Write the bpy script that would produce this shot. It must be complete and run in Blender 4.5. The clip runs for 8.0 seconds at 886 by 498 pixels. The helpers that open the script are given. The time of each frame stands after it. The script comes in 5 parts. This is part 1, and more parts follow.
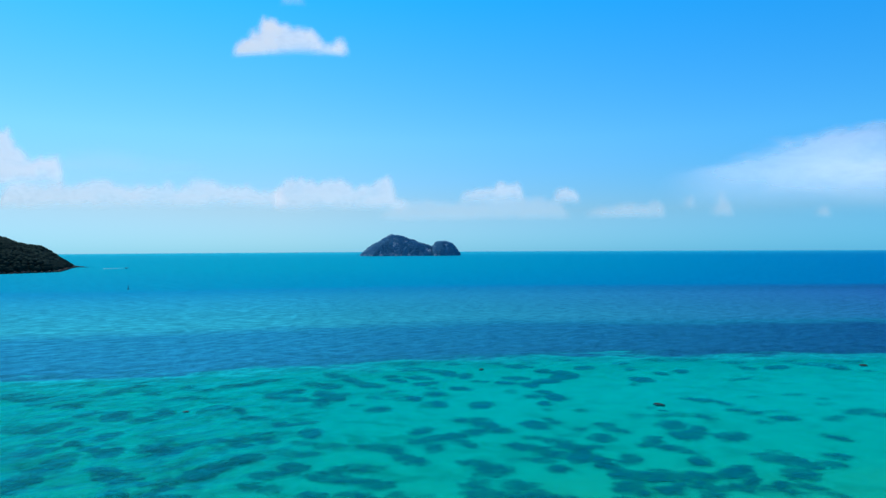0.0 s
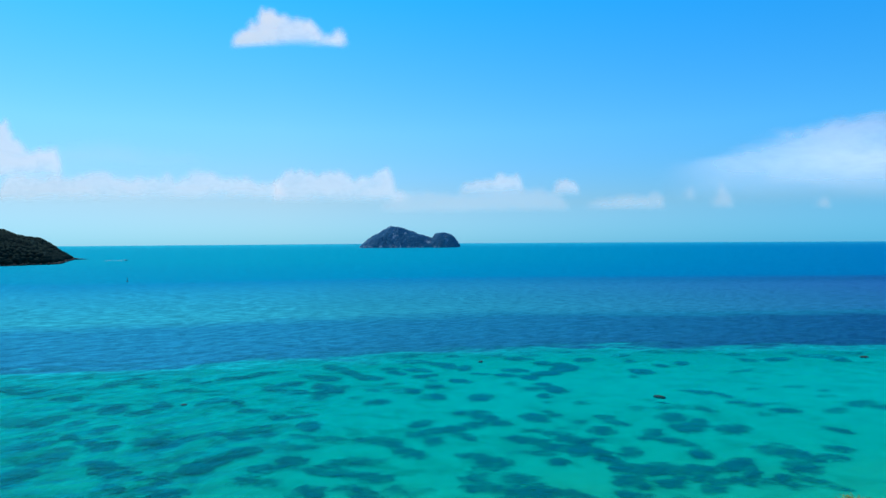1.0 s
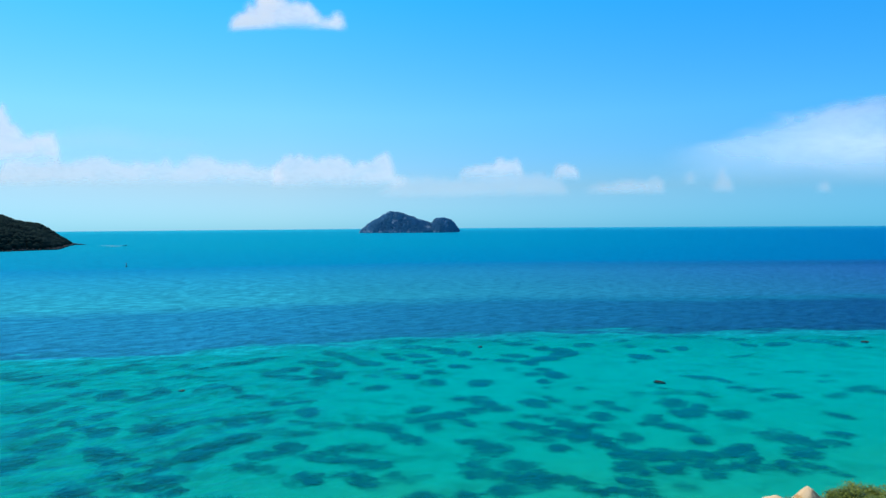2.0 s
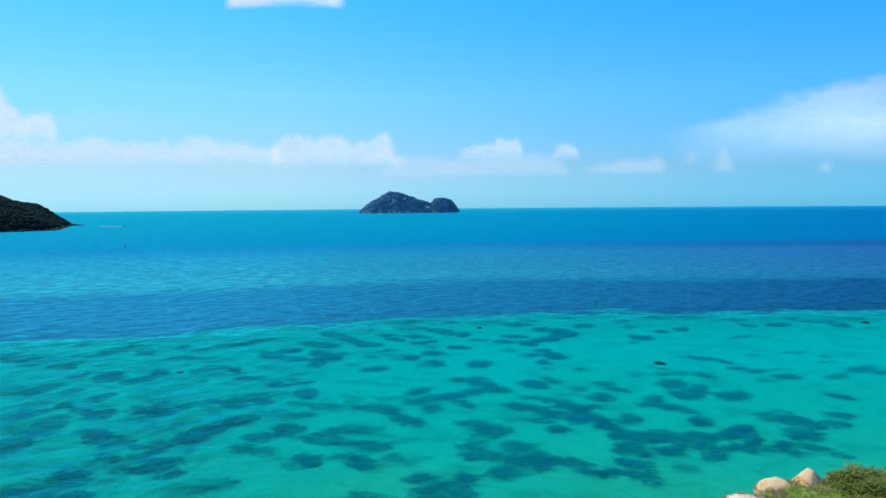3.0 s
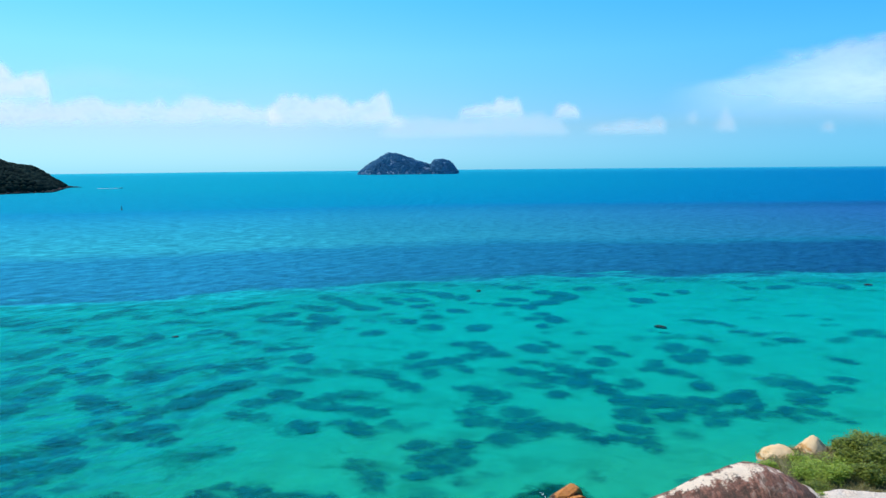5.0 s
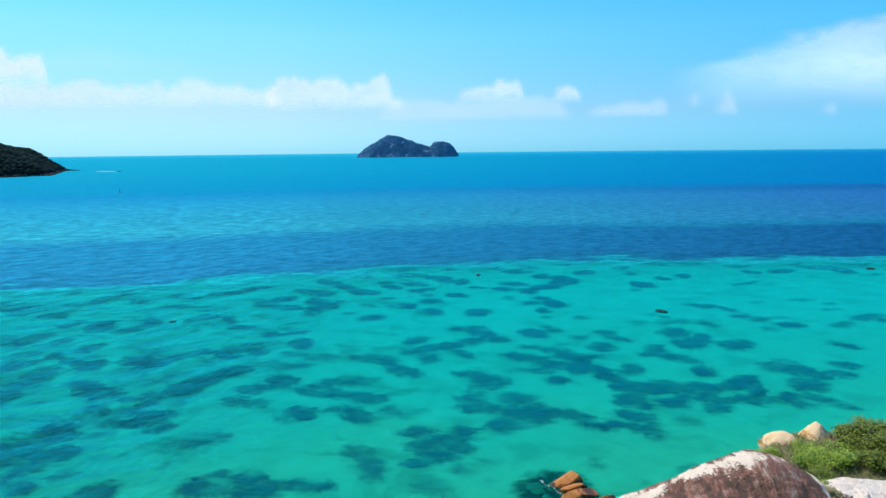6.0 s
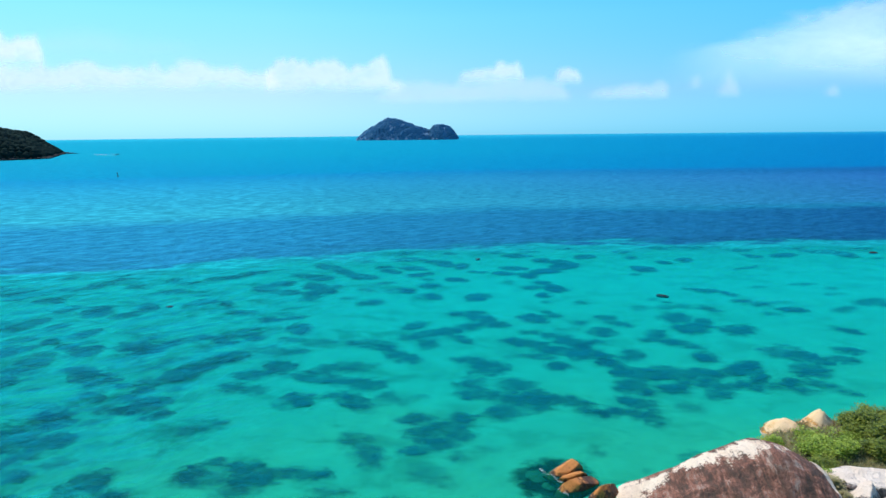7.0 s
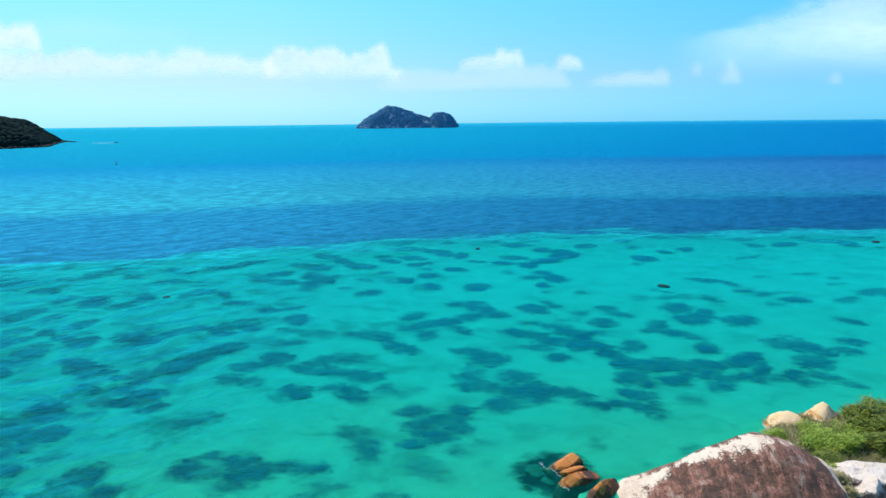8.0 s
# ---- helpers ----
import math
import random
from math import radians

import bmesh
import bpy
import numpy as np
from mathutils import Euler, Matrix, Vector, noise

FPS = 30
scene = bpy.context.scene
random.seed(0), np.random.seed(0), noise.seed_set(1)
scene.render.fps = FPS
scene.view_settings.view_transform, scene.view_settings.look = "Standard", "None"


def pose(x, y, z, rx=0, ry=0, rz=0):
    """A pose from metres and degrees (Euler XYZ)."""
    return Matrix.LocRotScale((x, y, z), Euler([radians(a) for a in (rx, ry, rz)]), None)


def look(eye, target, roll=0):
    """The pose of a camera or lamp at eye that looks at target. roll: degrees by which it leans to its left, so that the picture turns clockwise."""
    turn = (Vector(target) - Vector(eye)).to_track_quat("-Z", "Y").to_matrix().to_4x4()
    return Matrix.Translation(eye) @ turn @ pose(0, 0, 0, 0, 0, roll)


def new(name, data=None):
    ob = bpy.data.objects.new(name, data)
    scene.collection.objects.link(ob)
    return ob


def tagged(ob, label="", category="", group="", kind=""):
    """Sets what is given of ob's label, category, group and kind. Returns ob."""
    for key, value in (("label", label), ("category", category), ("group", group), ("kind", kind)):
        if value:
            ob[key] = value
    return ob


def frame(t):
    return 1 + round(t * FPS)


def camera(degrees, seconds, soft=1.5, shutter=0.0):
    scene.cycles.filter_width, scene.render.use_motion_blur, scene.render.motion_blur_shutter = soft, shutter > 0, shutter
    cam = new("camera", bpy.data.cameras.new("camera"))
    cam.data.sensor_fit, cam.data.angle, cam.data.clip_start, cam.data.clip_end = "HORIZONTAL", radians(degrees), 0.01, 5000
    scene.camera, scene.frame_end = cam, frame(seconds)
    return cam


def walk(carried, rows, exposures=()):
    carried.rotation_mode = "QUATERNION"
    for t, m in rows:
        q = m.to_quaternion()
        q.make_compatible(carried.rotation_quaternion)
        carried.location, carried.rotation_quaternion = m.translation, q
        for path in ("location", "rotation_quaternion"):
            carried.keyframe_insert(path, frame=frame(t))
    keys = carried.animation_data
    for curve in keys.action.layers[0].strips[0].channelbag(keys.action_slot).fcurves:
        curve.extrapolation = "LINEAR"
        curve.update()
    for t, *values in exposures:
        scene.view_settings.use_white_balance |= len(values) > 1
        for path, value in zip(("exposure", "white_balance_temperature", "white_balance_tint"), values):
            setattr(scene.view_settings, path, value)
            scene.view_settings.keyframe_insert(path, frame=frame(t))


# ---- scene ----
cam = camera(71.1, 8.0)
PATH = [
    (0, look((-0.712, -2.213, 24.46), (-0.777, 97.787, 24.388), -0.299)),
    (0.5, look((-0.660, -1.813, 24.46), (-0.704, 98.185, 23.834), -0.331)),
    (1, look((-0.612, -1.391, 24.46), (-0.635, 98.599, 23.054), -0.362)),
    (1.5, look((-0.568, -0.950, 24.46), (-0.571, 99.019, 21.977), -0.391)),
    (3, look((-0.448, 0.465, 24.46), (-0.398, 100.219, 17.444), -0.470)),
    (3.5, look((-0.410, 0.959, 24.46), (-0.346, 100.583, 15.797), -0.494)),
    (4, look((-0.371, 1.460, 24.46), (-0.296, 100.934, 14.209), -0.516)),
    (4.5, look((-0.330, 1.967, 24.46), (-0.247, 101.274, 12.709), -0.536)),
    (6, look((-0.191, 3.490, 24.46), (-0.108, 102.222, 8.587), -0.588)),
    (6.5, look((-0.136, 3.991, 24.46), (-0.063, 102.498, 7.244), -0.603)),
    (7, look((-0.075, 4.485, 24.46), (-0.017, 102.755, 5.937), -0.616)),
    (7.5, look((-0.008, 4.969, 24.46), (0.030, 103.018, 4.799), -0.627)),
    (8, look((0.067, 5.442, 24.46), (0.079, 103.349, 4.108), -0.637)),
]
EXPOSURES = [(0, -0.15, 6340, 10), (1.5, -0.12, 6350, 10), (3.5, -0.02, 6430, 10), (6.5, 0.16, 6530, 10), (8, 0.23, 6560, 10)]
walk(cam, PATH, EXPOSURES)

# ---- daylight: high sun ahead and to the west, clear tropical sky ----
SUN_AZIMUTH, SUN_HEIGHT = -46.0, 57.0
world = bpy.data.worlds.new("sky")
scene.world = world
world.use_nodes = True
wt = world.node_tree
wt.nodes.clear()
sky = wt.nodes.new("ShaderNodeTexSky")
sky.sky_type, sky.sun_disc = "NISHITA", False
sky.sun_elevation, sky.sun_rotation = radians(SUN_HEIGHT), radians(SUN_AZIMUTH)
sky.altitude, sky.air_density, sky.dust_density, sky.ozone_density = 0, 1.0, 0.1, 1.0
# the film's rich blue: pale at the rim, deep overhead
where = wt.nodes.new("ShaderNodeTexCoord")
parts = wt.nodes.new("ShaderNodeSeparateXYZ")
wt.links.new(where.outputs["Generated"], parts.inputs[0])
hue = wt.nodes.new("ShaderNodeValToRGB")
wt.links.new(parts.outputs[2], hue.inputs[0])
for k, (at_, tone) in enumerate(((0.0, (0.30, 0.73, 1.36)), (1.0, (0.62, 1.0, 1.5)), (0.06, (0.54, 0.75, 1.01)), (0.17, (0.52, 1.08, 1.34)), (0.38, (0.13, 1.28, 1.72)), (0.56, (0.46, 1.10, 1.6)))):
    spot = hue.color_ramp.elements[k] if k < 2 else hue.color_ramp.elements.new(at_)
    spot.position, spot.color = at_, (*tone, 1)
rich = wt.nodes.new("ShaderNodeMix")
rich.data_type, rich.blend_type = "RGBA", "MULTIPLY"
rich.inputs[0].default_value = 1.0
wt.links.new(hue.outputs[0], rich.inputs[7])
east_ = wt.nodes.new("ShaderNodeMapRange")
wt.links.new(parts.outputs[0], east_.inputs["Value"])
for key, v in (("From Min", -0.25), ("From Max", 0.65)):
    east_.inputs[key].default_value = v
clear_ = wt.nodes.new("ShaderNodeMix")
clear_.data_type, clear_.blend_type = "RGBA", "MULTIPLY"
clear_.inputs[7].default_value = (0.46, 0.91, 1.13, 1)
wt.links.new(east_.outputs[0], clear_.inputs[0])
wt.links.new(rich.outputs[2], clear_.inputs[6])
# hazier and whiter over the land to the south
south_ = wt.nodes.new("ShaderNodeMapRange")
wt.links.new(parts.outputs[1], south_.inputs["Value"])
for key, v in (("From Min", 0.15), ("From Max", -0.5)):
    south_.inputs[key].default_value = v
hazy_ = wt.nodes.new("ShaderNodeMix")
hazy_.data_type, hazy_.blend_type = "RGBA", "MULTIPLY"
hazy_.inputs[7].default_value = (1.8, 1.03, 0.80, 1)
wt.links.new(south_.outputs[0], hazy_.inputs[0])
wt.links.new(clear_.outputs[2], hazy_.inputs[6])
bg = wt.nodes.new("ShaderNodeBackground")
bg.inputs["Strength"].default_value = 0.118
wo = wt.nodes.new("ShaderNodeOutputWorld")
wt.links.new(sky.outputs[0], rich.inputs[6])
wt.links.new(hazy_.outputs[2], bg.inputs["Color"])
wt.links.new(bg.outputs[0], wo.inputs[0])

sun_data = bpy.data.lights.new("sun", "SUN")
sun_data.energy, sun_data.angle, sun_data.color = 4.0, radians(0.55), (1.0, 0.96, 0.89)
sun = new("sun", sun_data)
az, el = radians(SUN_AZIMUTH), radians(SUN_HEIGHT)
sun_way = Vector((math.sin(az) * math.cos(el), math.cos(az) * math.cos(el), math.sin(el)))
sun.matrix_world = look(sun_way * 500, (0, 0, 0))


# ---- node helpers ----
class Graph:
    """A small wrapper round a material's node tree."""

    def __init__(self, name):
        self.mat = bpy.data.materials.new(name)
        self.mat.use_nodes = True
        self.tree = self.mat.node_tree
        self.tree.nodes.clear()
        self.out = self.tree.nodes.new("ShaderNodeOutputMaterial")

    def put(self, socket, value):
        if isinstance(value, bpy.types.NodeSocket):
            self.tree.links.new(value, socket)
        elif isinstance(value, (tuple, list)) and len(value) == 3 and socket.type == "RGBA":
            socket.default_value = (*value, 1)
        else:
            socket.default_value = value

    def node(self, kind, ins=(), out=0):
        n = self.tree.nodes.new(kind)
        for key, value in dict(ins).items():
            self.put(n.inputs[key], value)
        return n.outputs[out]

    def coords(self, which="Object"):
        return self.tree.nodes.new("ShaderNodeTexCoord").outputs[which]

    def axes(self, vec):
        n = self.tree.nodes.new("ShaderNodeSeparateXYZ")
        self.put(n.inputs[0], vec)
        return n.outputs[0], n.outputs[1], n.outputs[2]

    def mapped(self, vec, scale=(1, 1, 1), turn=0.0):
        """Turned first, then stretched."""
        m = self.tree.nodes.new("ShaderNodeMapping")
        self.put(m.inputs["Vector"], vec)
        m.inputs["Rotation"].default_value = (0, 0, radians(turn))
        n = self.tree.nodes.new("ShaderNodeMapping")
        self.tree.links.new(m.outputs[0], n.inputs["Vector"])
        n.inputs["Scale"].default_value = scale
        return n.outputs[0]

    def noise(self, vec, scale, detail=3.0, rough=0.55, warp=0.0):
        return self.node("ShaderNodeTexNoise", {"Vector": vec, "Scale": scale, "Detail": detail, "Roughness": rough, "Distortion": warp})

    def calc(self, op, a, b=0.0, clamp=False):
        n = self.tree.nodes.new("ShaderNodeMath")
        n.operation, n.use_clamp = op, clamp
        self.put(n.inputs[0], a)
        self.put(n.inputs[1], b)
        return n.outputs[0]

    def span(self, value, a, b, c=0.0, d=1.0):
        n = self.tree.nodes.new("ShaderNodeMapRange")
        n.interpolation_type = "SMOOTHSTEP"
        for key, v in zip(("Value", "From Min", "From Max", "To Min", "To Max"), (value, a, b, c, d)):
            self.put(n.inputs[key], v)
        return n.outputs[0]

    def ramp(self, value, stops):
        n = self.tree.nodes.new("ShaderNodeValToRGB")
        self.put(n.inputs[0], value)
        e = n.color_ramp.elements
        while len(e) < len(stops):
            e.new(0.5)
        for el_, (p, c) in zip(e, stops):
            el_.position = p
            el_.color = (*c, 1) if isinstance(c, tuple) else (c, c, c, 1)
        return n.outputs[0]

    def mix(self, fac, a, b, mode="MIX"):
        n = self.tree.nodes.new("ShaderNodeMix")
        n.data_type, n.blend_type = "RGBA", mode
        self.put(n.inputs[0], fac)
        self.put(n.inputs[6], a)
        self.put(n.inputs[7], b)
        return n.outputs[2]

    def bump(self, height, strength, distance):
        return self.node("ShaderNodeBump", {"Height": height, "Strength": strength, "Distance": distance})

    def blend(self, fac, a, b):
        n = self.tree.nodes.new("ShaderNodeMixShader")
        self.put(n.inputs[0], fac)
        self.put(n.inputs[1], a)
        self.put(n.inputs[2], b)
        return n.outputs[0]

    def surface(self, shader):
        self.tree.links.new(shader, self.out.inputs[0])
        return self.mat

    def principled(self, color, rough=0.7, normal=None, spec=0.4):
        ins = {"Base Color": color, "Roughness": rough, "Specular IOR Level": spec}
        if normal is not None:
            ins["Normal"] = normal
        return self.node("ShaderNodeBsdfPrincipled", ins)


# ---- materials ----
def reef_distance(g):
    """Metres out from the shore, with the wandering outline of the reef flat."""
    p = g.coords("Object")
    x, y, z = g.axes(p)
    west = g.calc("MAXIMUM", g.calc("MINIMUM", g.calc("SUBTRACT", x, 15.0), 0.0), -220.0)
    v = g.calc("ADD", y, g.calc("MULTIPLY", west, -0.26))
    slow = g.calc("MULTIPLY", g.calc("SUBTRACT", g.noise(p, 0.02, 2.0), 0.5), 14.0)
    quick = g.calc("MULTIPLY", g.calc("SUBTRACT", g.noise(g.mapped(p, (0.45, 1.0, 1.0)), 0.15, 5.0, 0.58, 0.3), 0.5), 30.0)
    return p, x, y, g.calc("ADD", g.calc("ADD", v, slow), quick)


def make_water():
    g = Graph("sea_water")
    p, x, y, v = reef_distance(g)
    far = g.calc("DIVIDE", v, 800.0)
    # brighter sky reflected on the sunward west is painted into the water tones
    east = g.span(g.calc("DIVIDE", x, g.calc("ADD", g.calc("ABSOLUTE", y), 60.0)), -0.35, 0.95)
    # how much of the light comes back from the water itself
    cover = g.ramp(far, [(0.0, 0.05), (0.06, 0.06), (0.1, 0.10), (0.135, 0.10), (0.152, 0.13), (0.163, 0.26), (0.1742, 0.52), (0.1758, 0.58), (0.19, 0.76), (0.23, 0.76), (0.25, 0.70), (0.31, 0.66), (0.46, 0.85), (0.56, 0.97), (1.0, 1.0)])
    west_tone = g.ramp(far, [(0.0, (0.0, 0.40, 0.32)), (0.15, (0.0, 0.40, 0.40)), (0.163, (0.004, 0.43, 0.44)), (0.1742, (0.012, 0.47, 0.52)), (0.1756, (0.014, 0.20, 0.35)), (0.246, (0.015, 0.215, 0.37)), (0.272, (0.030, 0.36, 0.45)),
                             (0.40, (0.018, 0.285, 0.43)), (0.50, (0.004, 0.205, 0.39)), (0.54, (0.0, 0.218, 0.365)), (1.0, (0.0, 0.252, 0.36))])
    east_tone = g.ramp(far, [(0.0, (0.0, 0.40, 0.32)), (0.15, (0.0, 0.40, 0.40)), (0.163, (0.004, 0.42, 0.44)), (0.1742, (0.012, 0.46, 0.52)), (0.1756, (0.004, 0.034, 0.15)), (0.240, (0.005, 0.037, 0.16)), (0.251, (0.010, 0.17, 0.29)), (0.268, (0.020, 0.105, 0.31)), (0.29, (0.024, 0.115, 0.33)),
                             (0.41, (0.024, 0.10, 0.33)), (0.462, (0.010, 0.060, 0.225)), (0.485, (0.008, 0.072, 0.25)), (0.515, (0.0, 0.128, 0.33)), (1.0, (0.0, 0.13, 0.335))])
    body = g.mix(east, west_tone, east_tone)
    # horizon haze is painted in: the farthest water's colour pales towards the sky
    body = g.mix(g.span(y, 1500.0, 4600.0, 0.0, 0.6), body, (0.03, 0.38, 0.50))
    tint = g.ramp(far, [(0.0, (0.25, 0.92, 0.735)), (0.055, (0.18, 0.92, 0.785)), (0.085, (0.09, 0.925, 0.915)), (0.13, (0.05, 0.95, 1.0)), (0.182, (0.05, 0.985, 0.98)), (0.26, (0.03, 0.70, 0.95)), (0.5, (0.02, 0.5, 0.9))])
    # wind-ruffled and sheltered water
    wind = g.calc("ADD", g.calc("ADD", g.span(x, 10.0, -45.0), g.span(v, 90.0, 150.0)), g.calc("MULTIPLY", g.span(g.noise(p, 0.035, 3.0), 0.45, 0.7), 0.5), True)
    wind = g.span(wind, 0.0, 1.0, 0.14, 1.0)
    crest = g.mapped(p, (0.75, 1.0, 1.0), -26)
    chop = g.noise(crest, 0.75, 4.0, 0.62, 0.5)
    ripple = g.noise(crest, 2.3, 3.0, 0.6)
    swell = g.noise(g.mapped(p, (0.5, 1.0, 1.0), -20), 0.14, 3.0)
    high = g.calc("ADD", g.calc("ADD", chop, g.calc("MULTIPLY", ripple, 0.22)), g.calc("MULTIPLY", swell, 1.2))
    n = g.bump(g.calc("MULTIPLY", high, wind), 0.9, 0.75)
    # bluish sky reflection on ruffled streaks, painted as a surface that hides the bottom
    streak = g.span(g.noise(g.mapped(p, (0.38, 1.0, 1.0), -34), 0.36, 6.0, 0.70, 0.4), 0.45, 0.57)
    veil = g.calc("MULTIPLY", g.calc("MULTIPLY", streak, g.span(wind, 0.35, 1.0)), g.span(g.calc("ADD", x, g.calc("MULTIPLY", y, 0.25)), 30.0, -25.0, 0.1, 1.0))
    veil = g.calc("MULTIPLY", veil, g.span(y, 46.0, 78.0, 0.7, 1.0))
    # the ripples' uneven reflection, painted as lighter and darker body colour
    paws = g.noise(g.mapped(p, (0.6, 1.0, 1.0), -30), 0.36, 7.0, 0.82, 0.3)
    body = g.mix(g.calc("MULTIPLY", veil, 0.8), body, g.mix(g.span(v, 60.0, 150.0), (0.0, 0.115, 0.25), body))
    body = g.mix(1.0, body, g.mix(g.span(paws, 0.36, 0.64), (0.60, 0.65, 0.71), (1.40, 1.34, 1.26)), "MULTIPLY")
    # fine ripple highlights, painted as thin streaks of extra cover
    comb = g.span(g.noise(g.mapped(p, (0.30, 1.0, 1.0), -36), 1.3, 5.0, 0.7, 0.3), 0.44, 0.64)
    cover = g.calc("ADD", cover, g.calc("MULTIPLY", veil, 0.36))
    cover = g.calc("ADD", cover, g.calc("MULTIPLY", g.calc("MULTIPLY", comb, wind), 0.17), True)
    clear = g.node("ShaderNodeBsdfTransparent", {"Color": tint})
    cloudy = g.node("ShaderNodeBsdfDiffuse", {"Color": body, "Normal": n})
    under = g.blend(cover, clear, cloudy)
    shine = g.node("ShaderNodeBsdfGlossy", {"Color": (0.12, 0.85, 0.92), "Roughness": 0.32, "Normal": n})
    edge = g.node("ShaderNodeFresnel", {"IOR": 1.33, "Normal": n})
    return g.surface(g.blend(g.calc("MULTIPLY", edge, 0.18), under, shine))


def make_seabed():
    g = Graph("sand_seabed")
    p, x, y, v = reef_distance(g)
    grain = g.noise(p, 0.35, 5.0, 0.6)
    sand = g.mix(grain, (0.335, 0.312, 0.232), (0.515, 0.465, 0.352))
    lush = g.span(x, 15.0, -45.0, 0.28, 0.85)
    mottle = g.span(g.noise(g.mapped(p, (0.8, 1.1, 1.0), 12), 0.16, 6.0, 0.68, 0.4), 0.50, 0.64)
    sand = g.mix(g.calc("MULTIPLY", mottle, lush), sand, (0.06, 0.12, 0.09))
    weed = g.mix(g.noise(p, 0.25, 4.0), (0.02, 0.05, 0.05), (0.05, 0.09, 0.07))
    meadow = g.calc("MULTIPLY", g.span(v, 150.0, 153.0), g.span(v, 226.0, 200.0))
    outer = g.span(v, 330.0, 390.0)
    color = g.mix(g.calc("MULTIPLY", g.calc("MAXIMUM", meadow, outer), 0.93), sand, weed)
    return g.surface(g.principled(color, 0.9, g.bump(grain, 0.4, 0.1), 0.1))


def make_seagrass(name, deep, fresh, most, thin=0.42):
    """Blades that stand thick in the middle of a bed and thin out over its frayed rim."""
    g = Graph(name)
    out, thickness, _ = g.axes(g.coords("UV"))
    pos = g.tree.nodes.new("ShaderNodeNewGeometry").outputs["Position"]
    px, py, pz = g.axes(pos)
    open_sea = g.calc("MULTIPLY", g.span(px, 12.0, -40.0, 0.25, 1.0), g.span(py, 48.0, 75.0, 0.45, 1.0))
    lobed = g.noise(pos, 0.5, 5.0, 0.62, 0.6)
    frill = g.noise(g.mapped(pos, (0.42, 1.15, 1.0), 6), 1.25, 6.0, 0.74, 0.3)
    # ripples on the surface comb what lies below
    combed = g.noise(g.mapped(pos, (0.35, 1.0, 1.0), -36), 0.8, 4.0, 0.6, 0.2)
    wander = g.calc("ADD", g.calc("MULTIPLY", g.calc("SUBTRACT", lobed, 0.5), 3.4), g.calc("MULTIPLY", g.calc("SUBTRACT", frill, 0.5), 3.0))
    wander = g.calc("ADD", wander, g.calc("MULTIPLY", g.calc("MULTIPLY", g.calc("SUBTRACT", combed, 0.58), 4.6), open_sea))
    bent = g.calc("ADD", out, g.calc("MULTIPLY", wander, g.span(py, 60.0, 110.0, 1.0, 0.75)))
    blades = g.noise(pos, 3.0, 3.0, 0.7)
    rnd = g.tree.nodes.new("ShaderNodeObjectInfo").outputs["Random"]
    color = g.mix(blades, deep, fresh)
    color = g.mix(g.calc("MULTIPLY", rnd, 0.4), color, tuple(0.5 * (a + b) for a, b in zip(deep, fresh)))
    # older, darker growth on the open western flat
    color = g.mix(g.calc("MULTIPLY", g.span(px, 0.0, -30.0), 0.7), color, tuple(k * c for k, c in zip((0.6, 0.52, 0.62), deep)))
    leaf = g.principled(color, 0.8, g.bump(blades, 0.5, 0.08), 0.1)
    inside = g.calc("MULTIPLY", g.span(bent, 0.65, -1.15), g.span(out, 0.92, 0.2))
    bare = g.span(g.calc("ADD", g.calc("MULTIPLY", g.noise(g.mapped(pos, (0.6, 1.0, 1.0), -20), 0.62, 5.0, 0.7, 0.5), 0.5), g.calc("MULTIPLY", frill, 0.5)), 0.37, 0.58, 1.0, thin)
    thick = g.calc("MULTIPLY", g.calc("MULTIPLY", inside, g.calc("MULTIPLY", thickness, most)), bare, True)
    return g.surface(g.blend(thick, g.node("ShaderNodeBsdfTransparent"), leaf))


